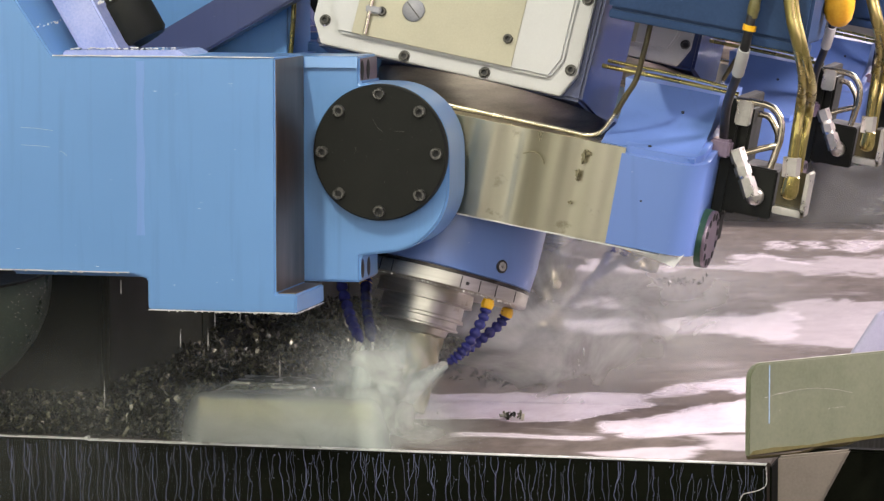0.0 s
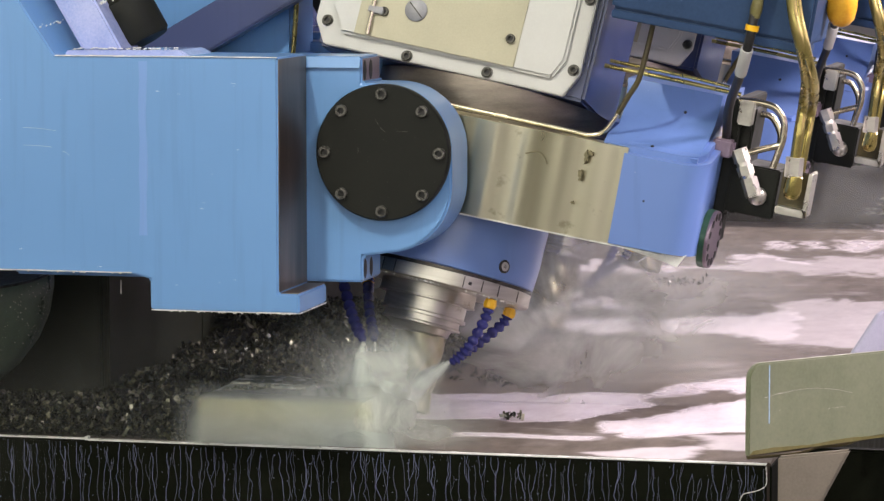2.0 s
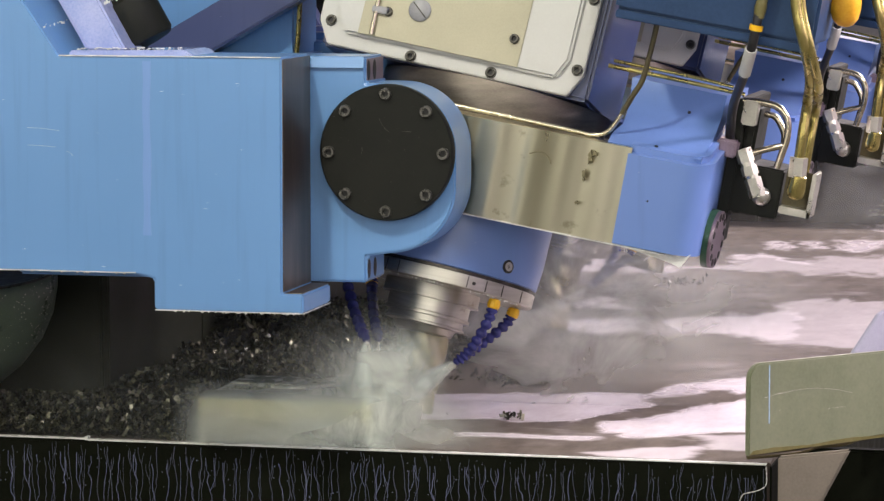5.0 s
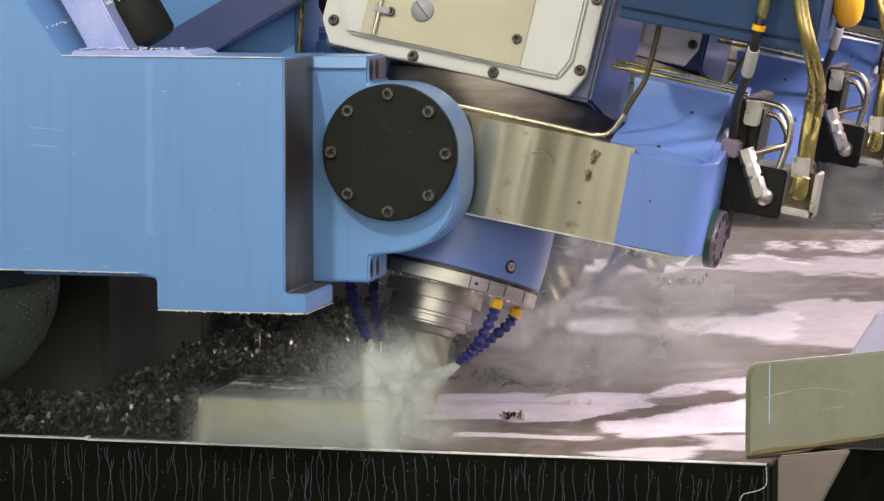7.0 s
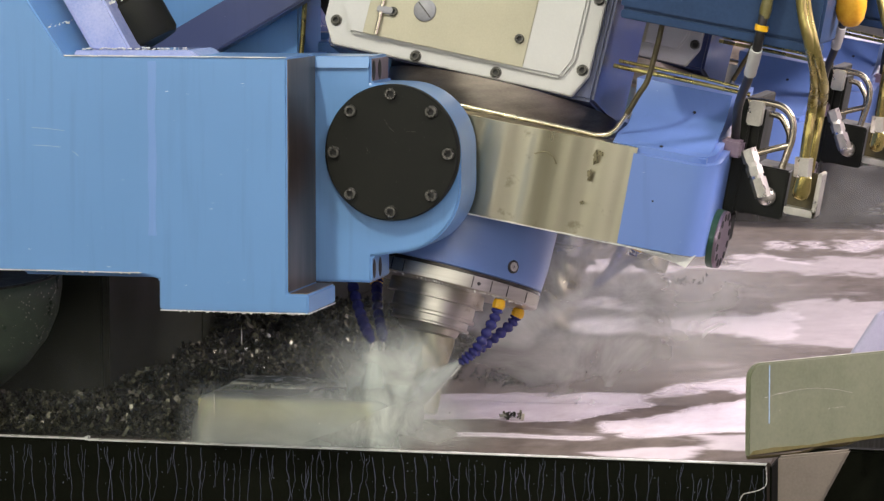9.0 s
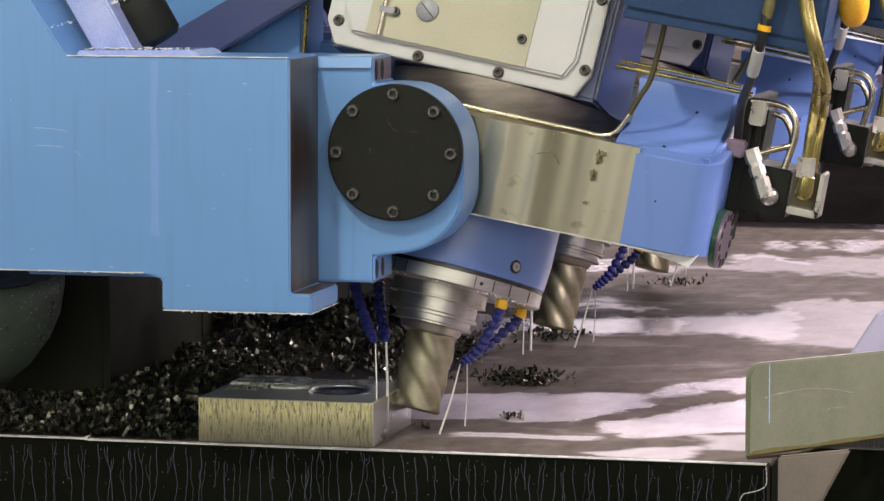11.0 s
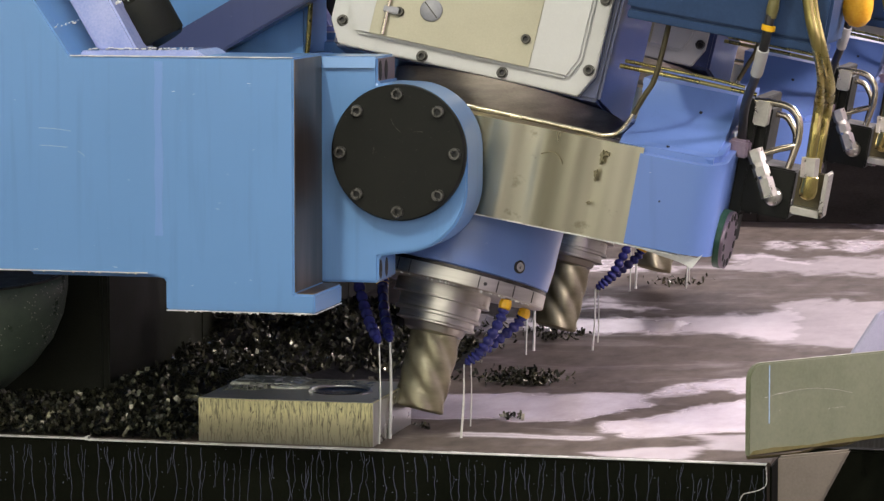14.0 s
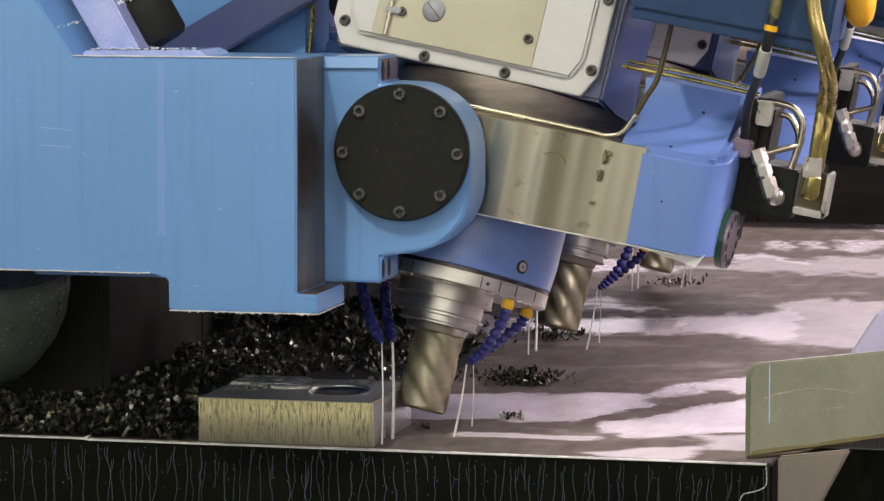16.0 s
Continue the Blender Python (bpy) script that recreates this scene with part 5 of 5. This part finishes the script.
# ---- coolant: thin runs that hang from the hoses, and the spray of the first ten seconds ----
def cloud(name, label, points, sizes, ways, category="coolant spray"):
    """A cloud of small drops, each a slim four-faced sliver drawn out along its way."""
    rnd = np.random.default_rng(len(points))
    base = np.array([(1, 0, -0.5), (-0.5, 0.87, -0.5), (-0.5, -0.87, -0.5), (0, 0, 1.0)])
    ln = np.maximum(1.0, np.linalg.norm(ways, axis=1))
    d = ways / np.maximum(1e-6, np.linalg.norm(ways, axis=1))[:, None]
    u = np.cross(d, rnd.normal(size=d.shape))
    u /= np.linalg.norm(u, axis=1)[:, None]
    w = np.cross(d, u)
    v = points[:, None, :] + sizes[:, None, None] * (base[None, :, 0:1] * u[:, None, :] + base[None, :, 1:2] * w[:, None, :] + base[None, :, 2:3] * (d * ln[:, None])[:, None, :])
    verts = v.reshape(-1, 3)
    b = 4 * np.arange(len(points))[:, None]
    faces = np.concatenate([b + np.array(f) for f in ((0, 1, 2), (0, 1, 3), (1, 2, 3), (0, 2, 3))])
    ob = loose(name, verts.tolist(), faces.tolist(), MIST, None, label)
    return tagged(ob, category=category)


def jet(name, start, end, r0, r1, n, seed, label):
    rnd = np.random.default_rng(seed)
    a, b = np.array(start), np.array(end)
    s = rnd.random(n) ** 0.8
    r = (r0 + (r1 - r0) * s)[:, None]
    p = (b - a) * s[:, None] + rnd.normal(size=(n, 3)) * r * 0.55
    ob = cloud(name, label, p, rnd.uniform(0.00035, 0.0007, n), np.repeat((b - a)[None] / np.linalg.norm(b - a) * 5, n, 0) + rnd.normal(size=(n, 3)) * 0.7)
    ob.location = start
    return ob


def puff(name, at, spread, n, size, way, seed, label):
    rnd = np.random.default_rng(seed)
    # wisps: drops gather along a few random strands
    k = 26
    cen = rnd.normal(size=(k, 3)) * np.array(spread) * 0.75
    p = cen[rnd.integers(0, k, n)] + rnd.normal(size=(n, 3)) * np.array(spread) * 0.5
    m = np.abs(p[:, 2]) < 2.2 * spread[2]
    p = p[m]
    n = len(p)
    ob = cloud(name, label, p, rnd.uniform(size * 0.6, size * 1.3, n), np.array(way)[None] + rnd.normal(size=(n, 3)) * 1.5)
    ob.location = at
    return ob


def fog(at, hx, hz, bulge, mat, seed, label):
    """A bellied, lumpy skin of fog."""
    bm = bmesh.new()
    n, k = 20, 14
    rows = []
    for i in range(n + 1):
        col = []
        for j in range(k + 1):
            u, v = 2 * i / n - 1, 2 * j / k - 1
            y = -bulge * (1 - 0.5 * u * u - 0.5 * v * v) + 0.35 * bulge * noise.noise((u * 2, v * 2, seed))
            col.append(bm.verts.new((u * hx, y, v * hz)))
        rows.append(col)
    for i in range(n):
        for j in range(k):
            bm.faces.new((rows[i][j], rows[i + 1][j], rows[i + 1][j + 1], rows[i][j + 1]))
    ob = part("coolant_mist", bm, mat, None, smooth=180)
    tagged(ob, label, "coolant mist", kind="stuff")
    ob.location = at
    return ob


def fan(start, end, w0, w1, belly, mat, seed, label):
    """A bellied sheet of spray that widens from its start to its end."""
    a, b = Vector(start), Vector(end)
    d = (b - a).normalized()
    side = d.cross(Vector((0, 1, 0))).normalized()
    out = side.cross(d)
    if out.y > 0:
        out = -out
    bm = bmesh.new()
    uv = bm.loops.layers.uv.new("spray")
    n, k = 14, 16
    rows, where = [], {}
    for i in range(n + 1):
        v = i / n
        row = []
        for j in range(k + 1):
            u = j / k
            w = w0 + (w1 - w0) * v ** 0.85
            lift = belly * v * (math.sin(math.pi * u) + 0.3 * noise.noise((u * 3, v * 3, seed)))
            vert = bm.verts.new((b - a) * v + side * (2 * u - 1) * w + out * lift)
            where[vert] = (u, v)
            row.append(vert)
        rows.append(row)
    for i in range(n):
        for j in range(k):
            f = bm.faces.new((rows[i][j], rows[i + 1][j], rows[i + 1][j + 1], rows[i][j + 1]))
            for lp in f.loops:
                lp[uv].uv = where[lp.vert]
    ob = part("coolant_jet", bm, mat, None, smooth=180)
    tagged(ob, label, "coolant spray", kind="stuff")
    ob.location = a
    return ob


def spray():
    made = []
    n1, n3 = SPIN @ Vector((0.145, -0.1, -0.416)), SPIN @ Vector((0.003, -0.206, -0.418))
    for y, k in ((0.0, 1.0), (PITCH, 0.3)):
        o = np.array((0.0, y, 0.0))
        made.append(jet("coolant_jet", o + n1, o + (-0.115, 0.19, -0.525), 0.003, 0.03, int(60000 * k), 3, "white coolant jet from a blue hose"))
        made.append(jet("coolant_jet", o + n3, o + (-0.10, 0.24, -0.53), 0.003, 0.03, int(26000 * k), 4, "white coolant jet from a blue hose"))
        made.append(puff("coolant_splash", o + (-0.10, 0.17, -0.505), (0.055, 0.03, 0.024), int(4500 * k), 0.0005, (-1, 0, 3), 5, "white splash of coolant round the cutter"))
        made.append(puff("coolant_splash", o + (-0.10, 0.25, -0.44), (0.05, 0.04, 0.04), int(1800 * k), 0.0005, (-2, 0, 3), 7, "white splash of coolant round the cutter"))
    for k in range(2):
        made.append(fan(n1, (-0.18 + 0.075 * k, 0.100, -0.548), 0.007, 0.075, 0.010, JET, 3 + k, "white fan of coolant from a blue hose"))
    made.append(fan(n3, (-0.075, 0.100, -0.548), 0.006, 0.07, 0.010, JET, 13, "white fan of coolant from a blue hose"))
    for a, b, w0, w1 in (((0.045, 0.18, -0.315), (-0.08, 0.112, -0.548), 0.06, 0.08), ((-0.03, 0.18, -0.30), (-0.12, 0.112, -0.548), 0.08, 0.10)):
        made.append(fan(a, b, w0, w1, 0.025, FLUNG, 30 * a[0] + b[2], "streaks of coolant flung off the cutter"))
    made.append(fan((-0.205, 0.094, -0.555), (-0.205, 0.091, -0.43), 0.235, 0.22, 0.006, SKIRT, 5, "low grey spray before the workpiece"))
    made.append(fog((-0.05, 0.15, -0.42), 0.13, 0.10, 0.02, FOG_GREY, 8, "white fog of coolant round the cutter"))
    made.append(fog((-0.09, 0.098, -0.485), 0.19, 0.085, 0.006, FOG_DENSE, 1, "dense white fog of coolant at the cutter"))
    made.append(fog((0.05, 0.125, -0.50), 0.15, 0.07, 0.02, FOG_THIN, 9, "grey mist rolling off the cutter along the table"))
    made.append(fog((-0.05, 0.24, -0.43), 0.13, 0.11, 0.03, FOG_THIN, 10, "white fog of coolant round the cutter"))
    made.append(fog((-0.15, 0.40, -0.42), 0.19, 0.14, 0.04, FOG_THIN, 4, "thin mist behind the cutter"))
    made.append(fog((0.16, 0.80, -0.37), 0.40, 0.29, 0.10, FOG_GREY, 5, "grey mist drifting over the table"))
    made.append(fog((0.75, 3.2, -0.27), 0.75, 0.30, 0.10, FOG_THIN, 11, "thin mist at the far end of the table"))
    made.append(fog((0.30, 1.15, -0.40), 0.42, 0.24, 0.10, FOG_THIN, 6, "thin mist drifting over the table"))
    made.append(fog((-0.46, 0.085, -0.44), 0.50, 0.19, 0.004, FOG_FAINT, 7, "faint mist drifting over the chips"))
    return made


SPRAY = spray()
HAZE = fog((-0.78, -0.02, -0.52), 0.60, 0.42, 0.01, FOG_FAINT, 17, "faint mist drifting off the table")


def falling_drops():
    rnd = random.Random(21)
    out = []
    for t, x in ((-0.12, -0.345), (-0.14, -0.31), (-0.11, -0.295), (-0.17, -0.17), (-0.09, -0.235), (-0.2, -0.51), (0.9, -0.19), (1.0, -0.35), (1.3, -0.36), (1.35, -0.25), (3.3, -0.45), (3.8, -0.3), (6.85, -0.21), (8.8, -0.28), (8.85, -0.25)):
        bm = lathe([(0.0004, 0.022), (0.0009, 0.008), (0.0013, 0.0), (0.0006, -0.003)], 8)
        ob = part("water_drop", bm, WATER, None, smooth=80)
        tagged(ob, "falling clear drop of coolant", "drop", "falling drops")
        out.append((ob, t, x, rnd.uniform(-0.1, 0.0)))
    return out


DROPS = falling_drops()


# ---- what moves ----
def motions():
    end = 16.0
    for ob, y in ((HEAD, 0.0), (REAR, PITCH), (FAR, 2 * PITCH)):
        walk(ob, [(0.0, pose(0, y, 0)), (end, pose(FEED, y, 0))])
        for c in ob.children:
            if c.name.startswith("cutter"):
                seat = SPIN @ pose(AXIS - 0.002, 0, 0)
                walk(c, [(0.1 * i, seat @ Matrix.Rotation(radians(-77 * i), 4, "Z")) for i in range(161)])
        # the runs point along the jets while the pump works, then droop
        runs = [c for c in ob.children if c.name.startswith("coolant_stream")]
        for c, aim, rest in zip(runs, ((-1.05, -0.2, -0.72), (-1.05, -0.3, -0.72), (0.05, 0.05, -1), (-0.05, 0.0, -1)), (9, 1, 0, 0)):
            down = Vector((0, 0, -1)).rotation_difference(Vector(aim)).to_matrix().to_4x4()
            at = Matrix.Translation(c.location)
            last = at @ pose(0, 0, 0, 0, rest, 0)
            walk(c, [(0.0, at @ down), (9.6, at @ down), (10.2, at @ pose(0, 0, 0, 0, rest * 3, 0)), (11.5, at @ pose(0, 0, 0, 0, rest * 1.7, 0)), (12.5, last), (14.5, at @ pose(0, 0, 0, 0, rest * 0.2, 0)), (end, at @ pose(0, 0, 0, 0, rest * 1.1, 0))])
    walk(SHADE_BEAM, [(0.0, pose(0, 0, 0)), (end, pose(FEED, 0, 0))])
    walk(FLOAT, [(0.0, pose(0.7776, 0.3, 0.2597)), (end, pose(0.7776 + FEED, 0.3, 0.2597))])
    # the spray follows the heads and trembles, and falls away once the coolant is shut off
    rnd = random.Random(33)
    for ob in SPRAY:
        at = ob.location.copy()
        fine = "jet" in ob.name or "mist" in ob.name
        wide = 0.003 if fine else 0.010
        rows, t = [], 0.0
        while t < 9.75:
            j = [rnd.gauss(0, wide) for _ in range(3)]
            turn = [rnd.gauss(0, 1.0 if fine else 7) for _ in range(3)]
            turn[2] *= 0.2 if fine else 1.0
            rows.append((t, pose(at.x + FEED * t / end + j[0], at.y + (0.0 if fine else abs(j[1])), at.z + j[2] * 0.6, *turn)))
            t += 0.2
        low = at.z - 0.62
        x = at.x + FEED * 10 / end
        rows += [(9.9, pose(x, at.y, at.z - 0.03)), (10.2, pose(x, at.y + 0.12, at.z - 0.12)), (10.6, pose(x, at.y + 0.3, low)), (end, pose(x, at.y + 0.3, low))]
        walk(ob, rows)
    walk(THREADS, [(0.0, pose(0, 0, 0)), (3.6, pose(0, 0, -0.003)), (4.4, pose(0, 0, -0.012)), (6.3, pose(0, 0, -0.20)), (7.5, pose(0, 0, -0.6)), (end, pose(0, 0, -0.6))])
    # the first haze drifts off along the arm
    walk(HAZE, [(0.0, pose(-0.78, -0.02, -0.52)), (0.6, pose(-0.84, -0.02, -0.52)), (2.0, pose(-1.15, -0.02, -0.53)), (4.0, pose(-1.9, -0.02, -0.55)), (end, pose(-2.2, -0.02, -0.56))])
    for ob, t, x, y in DROPS:
        z0 = -0.25
        rows = [(0.0, pose(x, y, z0))] if t > 0 else []
        for k in range(6):
            s = 0.068 * k
            if t + s >= 0:
                rows.append((t + s, pose(x, y, z0 - 4.9 * s * s)))
            elif t + 0.068 * (k + 1) > 0:
                rows.append((0.0, pose(x, y, z0 - 4.9 * t * t)))
        rows.append((t + 0.45, pose(x, y + 0.1, z0 - 0.95)))
        rows.append((end, pose(x, y + 0.1, z0 - 1.2)))
        walk(ob, rows)


motions()
